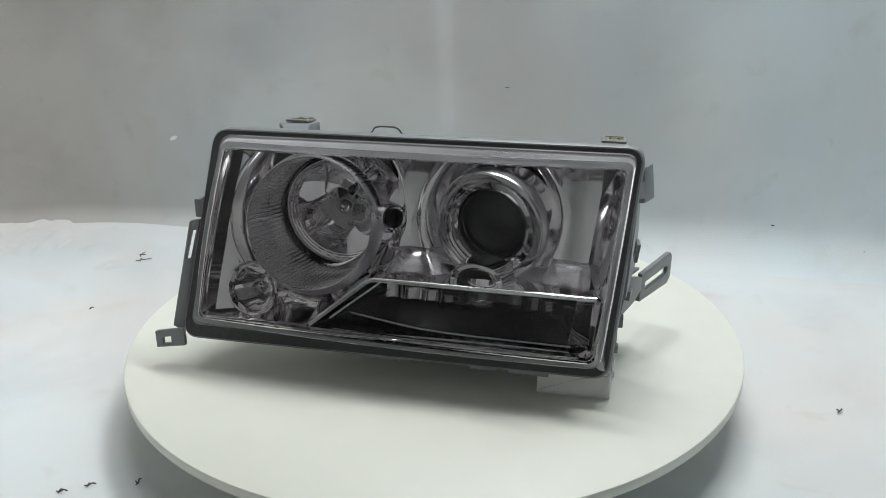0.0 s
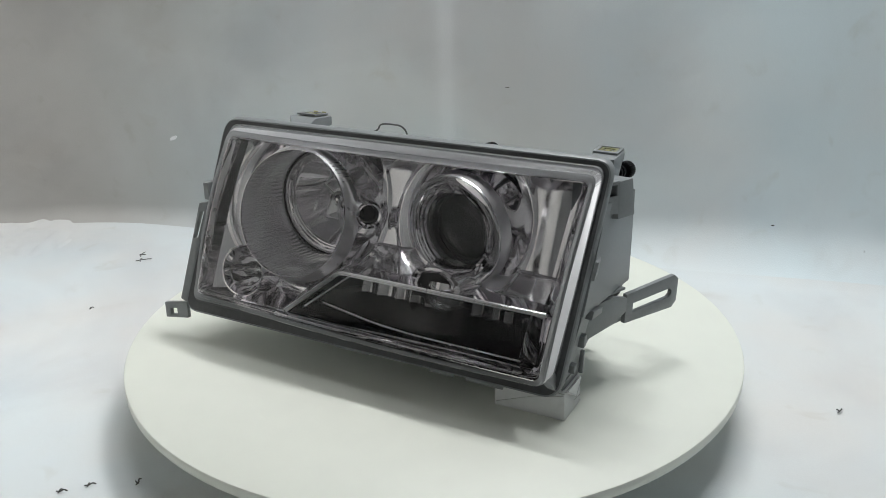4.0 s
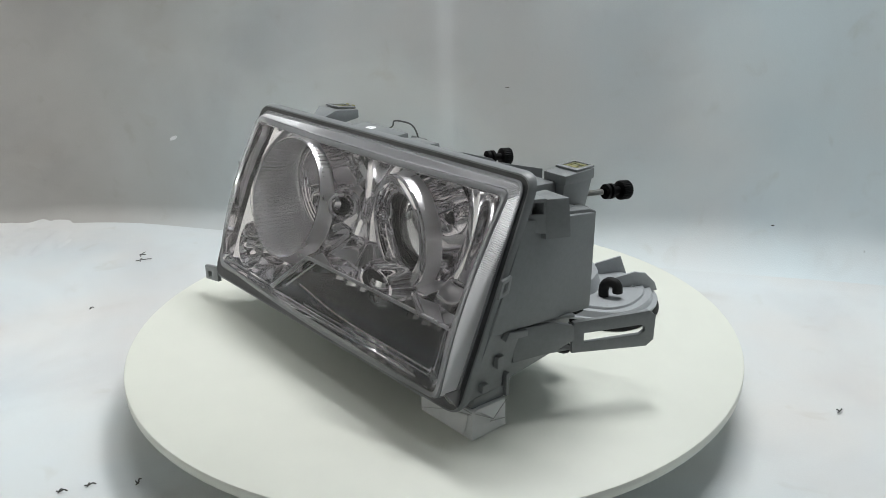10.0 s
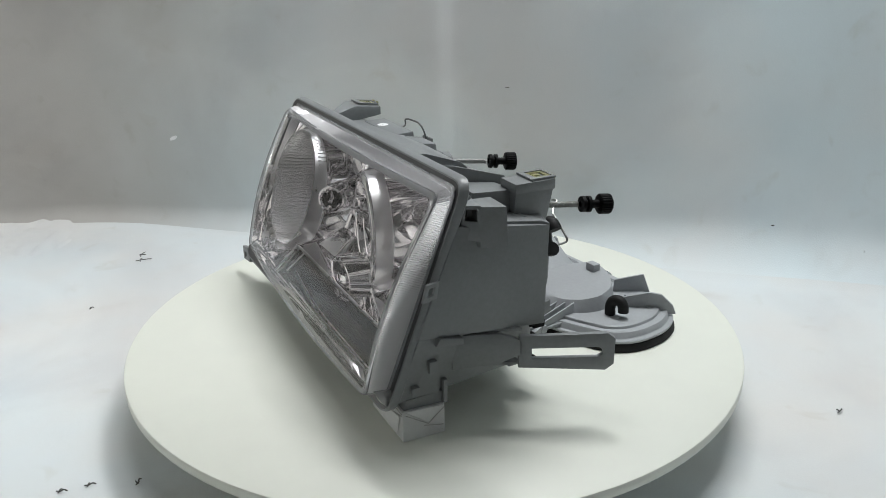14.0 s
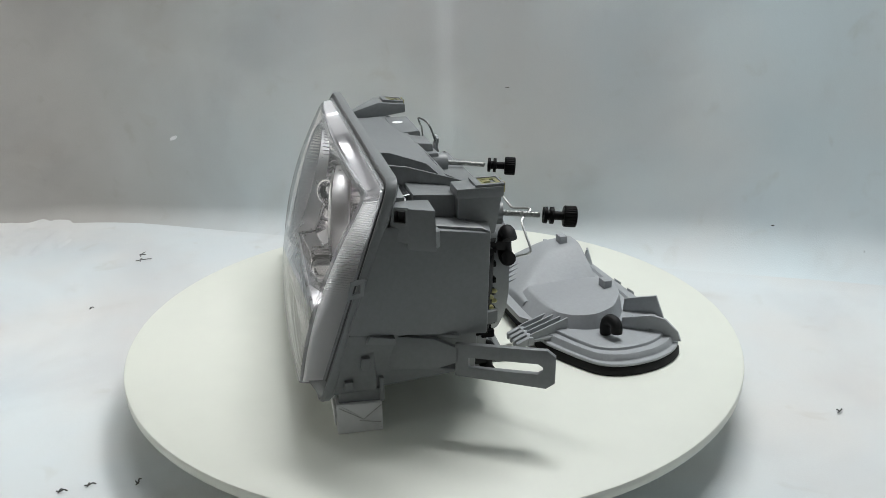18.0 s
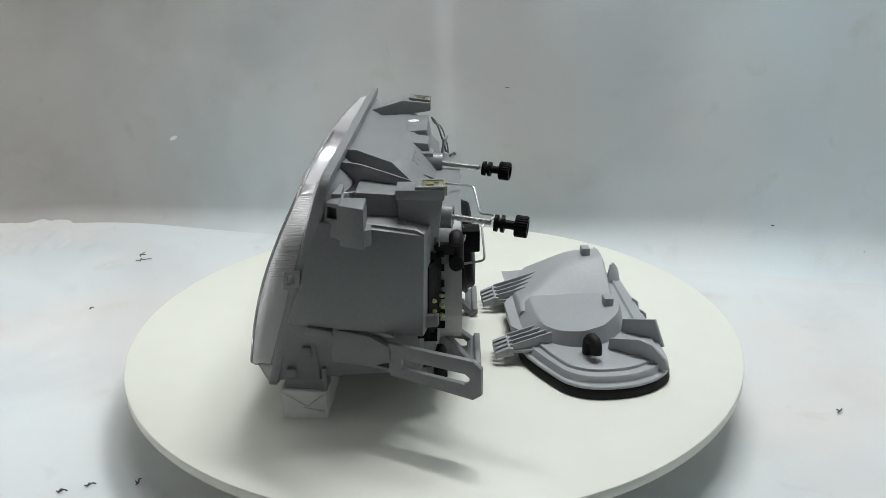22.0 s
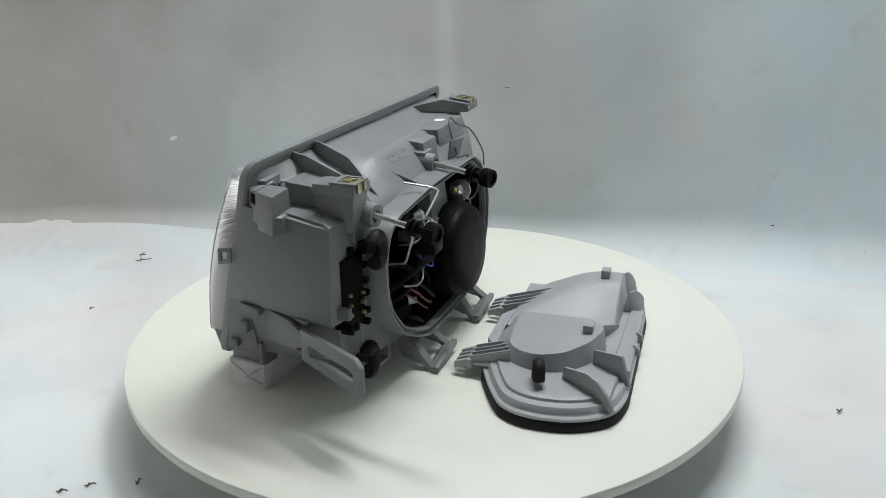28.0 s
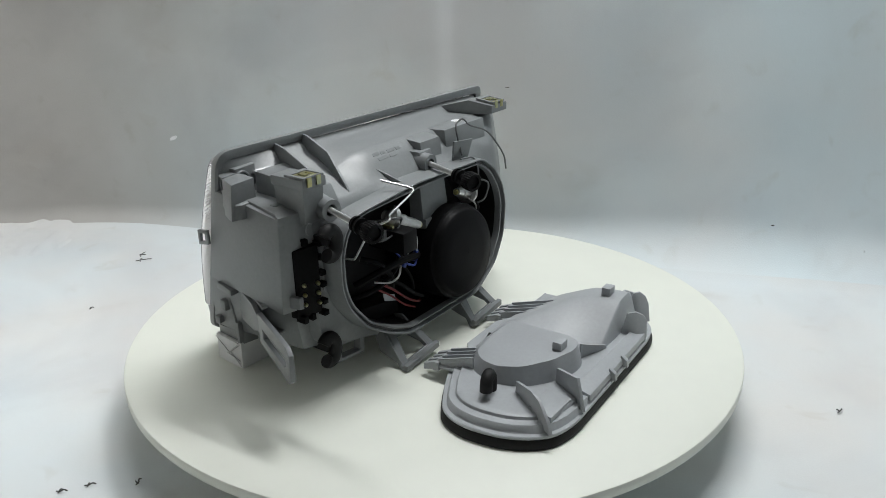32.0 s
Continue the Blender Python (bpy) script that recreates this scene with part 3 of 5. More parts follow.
# side compartment with its step, and blocks on top of it
def build_side():
    pan = loft([[mm(204, 3, 110), mm(217, 3, 108), mm(222, 38, 208), mm(206, 38, 208)],
                [mm(195, 134, 101), mm(229, 126, 101), mm(226, 129, 196), mm(190, 137, 196)]], True, True)
    part("side_box", pan, GREY, lamp, "grey side compartment", bevel=0.002)
    part("lower_side", loft([[mm(197, -16, 44), mm(207, -16, 44), mm(216, 4, 108), mm(206, 4, 108)], [mm(180, 128, 50), mm(204, 122, 52), mm(212, 122, 99), mm(180, 128, 99)]], True, True), GREY, lamp, bevel=0.002)
    along = lambda poly, x0, x1, lean=0.0: loft([[mm(x0, y, z) for y, z in poly], [mm(x1 + lean * (210 - z) / 20, y, z) for y, z in poly]], True, True)
    part("upper_wall", along([(68, 225.6), (105, 223), (128, 213), (141, 190), (100, 186), (68, 190)], 154, 196, 0.6), GREY, lamp, "stepped upper side wall", bevel=0.0015)
    part("shelf_plate", slab([mm(196, 50, 206), mm(217, 50, 206), mm(219, 84, 204.5), mm(223, 122, 200), mm(226, 129, 197.5), mm(192, 136, 198.5), mm(180, 108, 203)], mm(0, 0, -9)), GREY, lamp, bevel=0.0015)
    part("corner_fill", box(197, 213, 46, 112, 140, 203), GREY, lamp, bevel=0.001)
    # outer bracket: a hooded block with a square window towards the flange
    part("side_bracket", loft([[mm(206, 57, 186), mm(228, 57, 188), mm(226, 57, 224), mm(206, 57, 225)], [mm(206, 79, 186), mm(238, 79, 188), mm(233.5, 79, 223), mm(206, 79, 224)]], True, True), GREY, lamp, bevel=0.0013)
    part("bracket_window", slab_hole([mm(218.5, 42, 196), mm(228, 58, 193), mm(226, 58, 222.4), mm(219.4, 45, 222.4)], [mm(219.8, 46.5, 211), mm(225.6, 55.5, 211), mm(225, 55.5, 221), mm(220, 47.5, 221)], mm(-2.4, 0, 0)), GREY, lamp, "square window beside the bracket", bevel=0.0006)
    part("bracket_hood", slab([mm(206, 43, 225.6), mm(220, 44, 225), mm(226.4, 58, 225), mm(206, 58, 226)], mm(0, 0, -2.6)), GREY, lamp, bevel=0.0008)
    part("bracket_rail", loft([[mm(206, 79, 189), mm(234, 79, 189), mm(233, 79, 204), mm(206, 79, 205)], [mm(206, 84, 189), mm(229, 84, 189), mm(228, 84, 203), mm(206, 84, 204)]], True, True), GREY, lamp, bevel=0.001)
    # fixing screw beside the bracket
    part("fixing_boss", lathe([(0.0098, -0.006), (0.0098, 0.0012), (0.0090, 0.0020), (0.0074, 0.0020), (0.0070, -0.0005)], mm(204, 58, 217), (0, 1, 0), 28, (True, False)), GREY, lamp, smooth=True, sharp=35)
    screw = part("fixing_screw", lathe([(0.0066, 0), (0.0066, 0.0022), (0.0050, 0.0036), (0.0004, 0.0040)], mm(204, 57.6, 217), (0, 1, 0), 20, (True, False)), WIRE_STEEL, lamp, "dark steel fixing screw", smooth=True)
    # Two black bars paint the shade of the head's cross slot.
    for w0, w1 in ((4.2, 0.9), (0.9, 4.2)):
        part("screw_slot_shade", box(204 - w0, 204 + w0, 61.0, 61.9, 217 - w1, 217 + w1), BLACK, screw, "cross slot painted as black bars")
    # small retaining tabs round the flange
    part("side_tab", slab_hole([mm(221, 4, 146), mm(220, 18, 148), mm(221.5, 20, 164), mm(223, 7, 163)], [mm(221.4, 8, 150.5), mm(220.6, 14.5, 151.5), mm(221.6, 16, 160), mm(222.4, 9.8, 159.5)], mm(3.2, 0, 0)), GREY, lamp, "small pierced side tab", bevel=0.0005)
    part("corner_shelf", loft([[mm(186, 44, 190), mm(206, 37, 190), mm(212, 41, 230), mm(186, 46, 232)], [mm(186, 58, 190), mm(207, 58, 190), mm(210, 58, 229), mm(186, 58, 230)]], True, True), GREY, lamp, bevel=0.0012)
    part("step_rail", loft([[mm(210, 20, 100), mm(221, 18, 100), mm(222, 22, 108), mm(212, 22, 108)], [mm(214, 44, 98), mm(224, 44, 98), mm(224, 44, 104), mm(214, 44, 104)]], True, True), GREY, lamp, bevel=0.0008)
    for x0, x1, y0, y1, z0, z1 in ((-231, -224, 14, 26, 152, 172), (210, 217, 14, 22, 72, 84), (208, 214, -2, 6, 52, 60)):
        part("side_tab", loft([[mm(x0, y0, z0), mm(x1, y0, z0), mm(x1, y0, z1), mm(x0, y0, z1)], [mm(x0, y1, z0), mm(x1, y1, z0), mm(x1, y1, z1), mm(x0, y1, z1)]], True, True), GREY, lamp, bevel=0.001)
    for x0, x1 in ((-40, 0), (70, 98), (110, 150)):
        part("lower_tab", loft([[mm(x0, -18, 35), mm(x1, -18, 35), mm(x1, -18, 26), mm(x0, -18, 26)], [mm(x0 + 3, 6, 35), mm(x1 - 3, 6, 35), mm(x1 - 3, 6, 29), mm(x0 + 3, 6, 29)]], True, True), GREY, lamp, bevel=0.001)


build_side()


def build_top():
    # two ribs that run from the flange to the rear
    part("rib", slab([mm(112, 50, 243), mm(116, 62, 243), mm(122, 96, 232), mm(131, 130, 200), mm(135, 146, 176), mm(131, 140, 176), mm(118, 60, 214), mm(112, 50, 225)], mm(2.6, 0, 0)), GREY, lamp, bevel=0.0006)
    part("rib", slab([mm(150, 46, 242), mm(156, 70, 240), mm(168, 116, 228), mm(168, 116, 205), mm(150, 46, 222)], mm(2.6, 0, 0)), GREY, lamp, bevel=0.0006)
    part("rib", slab([mm(83, 118, 211), mm(64, 154, 190), mm(64, 150, 184), mm(82, 116, 190)], mm(2.6, 0.8, 0)), GREY, lamp, bevel=0.0006)
    # stepped blocks that carry the roof level on towards the rear
    block = lambda x0, x1, y0, y1, z0, z1, drop: loft([[mm(x0, y0, z0 - drop), mm(x1, y0, z0 - drop), mm(x1, y0, z0), mm(x0, y0, z0)], [mm(x0 - 3, y1 + 4, z1 - drop - 8), mm(x1, y1 + 4, z1 - drop - 8), mm(x1, y1, z1), mm(x0 - 3, y1, z1)]], True, True)
    part("step_block", block(25, 1, 116, 132, 214, 213, 14), GREY, lamp, bevel=0.0012)
    part("step_block", block(17, -22, 106, 127, 224.6, 221.5, 18), GREY, lamp, bevel=0.0015)
    part("step_block", block(-32, -114, 97, 124, 224.6, 225.0, 22), GREY, lamp, bevel=0.0018)
    part("spring_plate_rear", slab([mm(-28, 138, 190), mm(-54, 140, 190), mm(-56, 146, 214), mm(-26, 142, 216)], mm(0, 2.4, 0)), GREY, lamp, bevel=0.0005)
    # mounting clips with yellow spring plates
    c = part("mount_clip", loft([[mm(182, 104, 222), mm(208, 104, 222), mm(208, 104, 231), mm(182, 104, 231)], [mm(180, 148, 221), mm(208, 146, 221), mm(208, 146, 231), mm(180, 148, 231)]], True, True), GREY, lamp, bevel=0.0015)
    part("clip_web", loft([[mm(181, 106, 186), mm(204, 106, 186), mm(206, 105, 224), mm(181, 105, 224)], [mm(182, 141, 186), mm(203, 140, 186), mm(207, 145, 224), mm(181, 146, 224)]], True, True), GREY, lamp, bevel=0.0012)
    spring_plate(c, 194, 134, 231)
    d = part("mount_clip", loft([[mm(-128, 50, 224), mm(-122, 50, 224), mm(-122, 50, 229), mm(-128, 50, 229)], [mm(-164, 92, 222), mm(-128, 92, 222), mm(-128, 92, 240), mm(-164, 92, 240)],
                                 [mm(-164, 126, 226), mm(-130, 126, 226), mm(-130, 126, 236), mm(-164, 126, 236)]], True, True), GREY, lamp, bevel=0.0012)
    spring_plate(d, -147, 112, 238.5, -7)
    # rear bosses and the adjusters in them
    adjuster(mm(15, 118, 201), mm(15, 142, 200), mm(37, 214, 196))
    adjuster(mm(176, 124, 198), mm(181, 153, 197), mm(196, 219, 192))
    # moulded lettering too worn to read, and a stamped white mark
    roof = lambda x, y, up: mm(x, y, 224 - x / 88 - (y - 110) * (1 + x / 880) + up)
    for x, y, w in ((76, 112.0, 9), (64, 112.4, 6), (54, 112.8, 12), (40, 113.0, 7), (72, 116.4, 14), (54, 116.8, 10)):
        rows = [[roof(x, y, up), roof(x - w, y, up), roof(x - w, y + 2.4, up), roof(x, y + 2.4, up)] for up in (-1.0, 0.35)]
        part("moulded_mark", loft(rows, True, True), GREY, lamp)
    part("stamp", lathe([(0.0005, 0), (0.0065, 0)], mm(-82, 107, 225.2), (0, -0.02, 1), 24), WHITE_INK, lamp, "white stamped mark")


def spring_plate(parent, x, y, z, tilt=0):
    k = math.tan(radians(tilt))
    h = lambda yy: z + (yy - y) * k
    quad = lambda a, b0, b1, up: [mm(x - a, y + b0, h(y + b0) + up), mm(x + a, y + b0, h(y + b0) + up), mm(x + a, y + b1, h(y + b1) + up), mm(x - a, y + b1, h(y + b1) + up)]
    part("clip_top", slab_hole(quad(12.6, -13, 13, 0.2), quad(9.2, -7, 11, 0.2), mm(0, 0, 2.0)), GREY, parent, bevel=0.0004)
    p = part("spring_plate", slab_hole(quad(9, -6.8, 10.8, 0.2), quad(5.6, -3.6, 7, 0.2), mm(0, 0, 1.3)), BRASS, parent, "yellow zinc spring plate", bevel=0.0003)
    part("spring_tongue", box(x - 3, x + 3, y - 5, y + 3, z + 0.5, z + 1.9), BRASS, parent, "yellow zinc tongue", bevel=0.0003)
    for s in (-7.5, 4.0):
        part("spring_lip", box(x + s, x + s + 5.5, y + 13.2, y + 14.4, z - 7, z + 1.8), BRASS, parent, "yellow zinc lip", bevel=0.0003)
    return p


def adjuster(root, face, end):
    axis = (end - face).normalized()
    part("screw_boss", lathe([(0.013, 0), (0.011, (face - root).length * 0.6), (0.0105, (face - root).length), (0.006, (face - root).length + 0.0002), (0.0055, (face - root).length - 0.004)], root, face - root, 28), GREY, lamp, smooth=True)
    length = (end - face).length
    prof = []
    n = int((length - 0.028) / 0.0012)
    for i in range(n):
        prof += [(0.0030, -0.004 + i * 0.0012), (0.0024, -0.004 + i * 0.0012 + 0.0006)]
    screw = part("adjuster_screw", lathe(prof, face, axis, 14), STEEL, lamp, "threaded zinc adjuster screw", smooth=True, sharp=60)
    s = length - 0.030
    part("spool", lathe([(0.003, s), (0.0075, s + 0.0003), (0.0078, s + 0.0035), (0.0045, s + 0.004), (0.0045, s + 0.006), (0.0078, s + 0.0064), (0.0078, s + 0.0095), (0.004, s + 0.010), (0.004, s + 0.0195)], face, axis, 26), BLACK, screw, "black plastic spool", smooth=True)
    part("knob", lathe([(0.003, s + 0.0185), (0.0090, s + 0.0188), (0.0098, s + 0.0198), (0.0098, s + 0.0292), (0.0092, s + 0.0302), (0.0062, s + 0.0305), (0.0058, s + 0.0285), (0.0004, s + 0.0283)], face, axis, 72,
                       wobble=lambda i: 1.0 if i % 3 else 0.93), BLACK, screw, "black knurled knob", smooth=True, sharp=50)


build_top()


def build_arm():
    """Slotted strut that reaches out behind the side."""
    a, b = Vector((222, 78)), Vector((266, 178))
    d = (b - a).normalized()
    nrm = Vector((d.y, -d.x)) * 5.0

    def at(s, z):
        p = a + (b - a) * s
        return mm(p.x, p.y, z)
    outer = [at(0.19, 66), at(0.93, 60), at(1.0, 66), at(1.0, 92), at(0.93, 98), at(0.19, 98)]
    inner = [at(0.30, 75), at(0.86, 74), at(0.90, 77), at(0.90, 81), at(0.86, 84), at(0.30, 85)]
    off = Vector((nrm.x, nrm.y, 0)) / 1000
    part("slotted_arm", slab_hole(outer, inner, off), GREY, lamp, "slotted grey mounting arm", bevel=0.0008)
    part("arm_web", slab([at(-0.36, 101), at(0.02, 101), at(0.22, 93.6), at(0.22, 80), at(0.03, 71), at(-0.36, 66)], off), GREY, lamp, "tapering web of the mounting arm", bevel=0.0008)
    part("arm_gusset", slab([mm(205, 46, 101), at(-0.34, 101), at(0.22, 101), mm(205, 100, 101)], mm(0, 0, 3)), GREY, lamp, bevel=0.0006)
    part("arm_gusset", slab([mm(203, 46, 66), at(-0.34, 66), at(0.22, 67), mm(203, 100, 66)], mm(0, 0, 3)), GREY, lamp, bevel=0.0006)
    part("corner_block", loft([[mm(194, -6, 40), mm(206, -6, 40), mm(211, 2, 82), mm(196, 2, 82)], [mm(194, 30, 38), mm(209, 28, 40), mm(213, 26, 88), mm(198, 28, 88)]], True, True), GREY, lamp, bevel=0.0015)
    part("corner_foot", loft([[mm(188, -8, 33), mm(206, -8, 33), mm(208, -6, 46), mm(188, -6, 46)], [mm(188, 34, 31), mm(208, 32, 32), mm(210, 32, 48), mm(188, 34, 48)]], True, True), GREY, lamp, bevel=0.0015)
    part("corner_tab", box(207, 213, 30, 34, 36, 60), GREY, lamp, bevel=0.0008)
    # hook at the inner lower corner
    h = part("corner_hook", slab_hole([mm(-270, -27, 14), mm(-236, -27, 20), mm(-236, -27, 40), mm(-270, -27, 33)], [mm(-262, -27, 19), mm(-252, -27, 21), mm(-252, -27, 29), mm(-262, -27, 27)], mm(0, 5, 0)), GREY, lamp, "pierced corner lug", bevel=0.0008)
    part("side_lip", slab_hole([mm(-226, 12, 150), mm(-238, 12, 147), mm(-253, -18, 38), mm(-240, -18, 32)], [mm(-230, 10, 139), mm(-236, 10, 137), mm(-240.5, 0, 108), mm(-234, 0, 110)], mm(0, 6, 0)), GREY, lamp, "slotted side lip", bevel=0.0008)


build_arm()

# ---------------------------------------------------------------- behind the lens
RING1, PROJ, SMALL = Vector((-99, 161)), Vector((80, 167)), Vector((-157, 91))


def smooth01(t):
    t = min(1.0, max(0.0, t))
    return t * t * (3 - 2 * t)


def in_chamber(x, z):
    """The lower, darker chamber under the bright ledge."""
    if z > 114.5 or x > 187:
        return False
    return x > -90 + (z - 65) * (61 / 50.0)


def bezel_depth(x, z):
    """Depth of the panel behind the lamps: two smooth dishes, a plain field between them, a slanting foot and end panels."""
    p = Vector((x, z))
    d1, d2 = (p - RING1).length, (p - PROJ).length
    d = 47 - 0.0002 * (z - 175) ** 2
    field = smooth01((d1 - 86) / 8) * smooth01((d2 - 68) / 8)
    if -40 < x < 60:
        d += field * 0.55 * math.sin(x / 7.5)
    if x > 120:
        d -= field * (5.0 * min(1.0, (x - 120) / 70) ** 2 + 0.9 * math.sin((x - 120) / 6.5))
    d += 20 * smooth01((90 - d1) / 32) + 16 * smooth01((71 - d2) / 26)
    d -= 1.6 * math.exp(-((d1 - 91) / 3.2) ** 2) + 1.2 * math.exp(-((d2 - 72) / 3.0) ** 2)
    if z < 134 and x > -45:
        d -= (134 - z) * 1.15 + 2
    if x < -130:
        d -= 0.55 * (-130 - x)
    return min(d, 65 + (217.5 - z) / 0.533 - front(z, x))


def build_bezel():
    nu, nv = 290, 130
    bm = bmesh.new()
    grid = []
    for j in range(nv + 1):
        row = []
        for i in range(nu + 1):
            p = at_face(0.05 + 0.90 * i / nu, 0.07 + 0.87 * j / nv, 0)
            row.append(bm.verts.new(p + mm(0, bezel_depth(p.x * 1000, p.z * 1000), 0)))
        grid.append(row)
    for j in range(nv):
        for i in range(nu):
            q = (grid[j][i], grid[j][i + 1], grid[j + 1][i + 1], grid[j + 1][i])
            c = sum((v.co for v in q), Vector()) * 250
            p = Vector((c.x, c.z))
            if (p - RING1).length < 60 or (p - PROJ).length < 48 or (p - SMALL).length < 22 or in_chamber(c.x, c.z):
                continue
            bm.faces.new(q)
    bmesh.ops.delete(bm, geom=[v for v in bm.verts if not v.link_faces], context="VERTS")
    part("bezel", bm, BEZEL, lamp, "chromed inner bezel", smooth=True, sharp=32)
    deep = lambda x, z: 7 + 7 * max(0.0, min(1.0, (x - 140) / 50))
    part("bezel_edge", loft([face_loop(-3.5, 1.8, 8), face_loop(-4.6, 1.4, 8), face_loop(-5.6, 2.6, 8), face_loop(-6.4, 2.0, 8), face_loop(-8, 4, 8), face_loop((-10, -14, -9, -9), deep, 8, base=front)]), CHROME, lamp, "bright bezel border", smooth=True, sharp=22)
    part("bezel_facets", loft([face_loop((-10, -14, -9, -9), deep, 2, base=front), face_loop((-15, -19, -12, -12), 26, 2), face_loop((-26, -28, -13, -14), 50, 2)]), BEZEL, lamp, "slanting chrome facets", smooth=True, sharp=14)


build_bezel()


def disc_at(c, d):
    return mm(c.x, front(c.y, c.x) + d, c.y)


def build_main_lamp():
    tilt = Vector((-0.028, -0.947, 0.32)).normalized()
    at = disc_at(RING1, 3)
    _, s, u = frame_axes(-tilt)
    n = 672

    def circle(c, r, k, flute=0.0, sd=s, uu=u):
        return [c - tilt * k + (sd * math.cos(math.tau * i / n) + uu * math.sin(math.tau * i / n)) * (r + flute * abs(math.sin(math.pi * i / 8))) for i in range(n)]
    part("halo_band", loft([circle(at, 0.0700, 0.0190), circle(at, 0.0722, 0.0180), circle(at, 0.0728, 0.0165), circle(at, 0.0724, 0.0148), circle(at, 0.0694, 0.0062), circle(at, 0.0672, 0.0006)]), SATIN, lamp, "satin band round the halo", smooth=True, sharp=28)
    part("halo_ring", loft([circle(at, 0.0672, 0.0008), circle(at, 0.0670, 0.0), circle(at, 0.0666, -0.0005), circle(at, 0.0661, -0.0004), circle(at, 0.0657, 0.0012)]), CHROME, lamp, "thin bright halo ring", smooth=True, sharp=28)
    # fluted tube running back to the reflector, with a bead of facets along its mouth
    end = mm(-82, 46, 160)
    _, s2, u2 = frame_axes((0, 1, 0))
    loops = []
    for t, r in ((0.28, 0.0708), (0.32, 0.0682), (0.45, 0.0668), (0.8, 0.0655), (1.0, 0.0650), (1.12, 0.0672), (1.2, 0.0690)):
        loops.append(circle(at * (1 - t) + end * t, r, 0, 0, s * (1 - t) + s2 * t, u * (1 - t) + u2 * t))
    part("halo_shroud", loft(loops), CHROME, lamp, "bright outer wall of the halo", smooth=True, sharp=45)
    loops = []
    for k in range(13):
        t = k / 12
        r = 0.0657 * (1 - t) + 0.0605 * t - 0.0012 * math.sin(math.pi * t)
        loops.append(circle(at * (1 - t) + end * t + Vector((0, 0.0014 * (1 - t), 0)), r, 0, 0.0010 if k == 0 else 0.0019, s * (1 - t) + s2 * t, u * (1 - t) + u2 * t))
    part("fluted_tube", loft(loops), FLUTE, lamp, "fluted bright tube of the main beam", smooth=True, sharp=50)
    b = (0, 1, 0)
    part("inner_gap_ring", lathe([(0.0620, -0.001), (0.0592, 0.0005), (0.0588, 0.006), (0.0570, 0.006)], end, b, 96), BLACK, lamp, "dark gap ring", smooth=True)
    part("reflector_collar", lathe([(0.0575, 0.006), (0.0575, -0.003), (0.0566, -0.0045), (0.0556, -0.0035), (0.0550, -0.0015), (0.0542, -0.0022), (0.0530, -0.0022), (0.0524, 0.000), (0.0512, 0.0005), (0.0506, 0.0030), (0.0496, 0.0035)], end, b, 96), CHROME, lamp, "stepped bright reflector collar", smooth=True, sharp=40)
    steps = 16

    def cell(i):
        return 1.0 + 0.006 * math.cos(i * math.tau / 18) + 0.0035 * (i % 2)
    bowl = [(0.0496 * math.sqrt(max(0.012, 1 - k / steps)) * (1 + 0.006 * (k % 2)), 0.004 + 0.040 * k / steps) for k in range(steps + 1)]
    ref = part("reflector_bowl", lathe(bowl, end, b, 144, (False, True), wobble=cell), CHROME, lamp, "chromed main beam reflector", smooth=True, sharp=80)
    part("bulb", lathe([(0.0055, 0.040), (0.0055, 0.020), (0.0050, 0.014), (0.0020, 0.0105), (0.0003, 0.010)], end, b, 16), GLASS, ref, "clear halogen bulb", smooth=True)
    part("bulb_cap", lathe([(0.0058, 0.022), (0.0058, 0.014), (0.0036, 0.0105), (0.0003, 0.0100)], end, b, 16), CHROME, ref, "silvered bulb cap", smooth=True)
    part("bulb_shield", lathe([(0.0095, 0.030), (0.0095, 0.018), (0.0075, 0.018), (0.0075, 0.030)], end, b, 20), STEEL, ref, "steel bulb shield", smooth=True, sharp=30)
    for k, (w, q) in enumerate(((0.9, 0.030), (2.8, 0.031), (4.6, 0.034))):
        d = Vector((math.cos(w), 0, math.sin(w)))
        part("shield_leg", tube([end + d * 0.008 + Vector((0, 0.022, 0)), end + d * 0.028 + Vector((0, q, 0))], 0.0009, 6, smooth=0), STEEL, ref, "steel shield leg", smooth=True)


build_main_lamp()


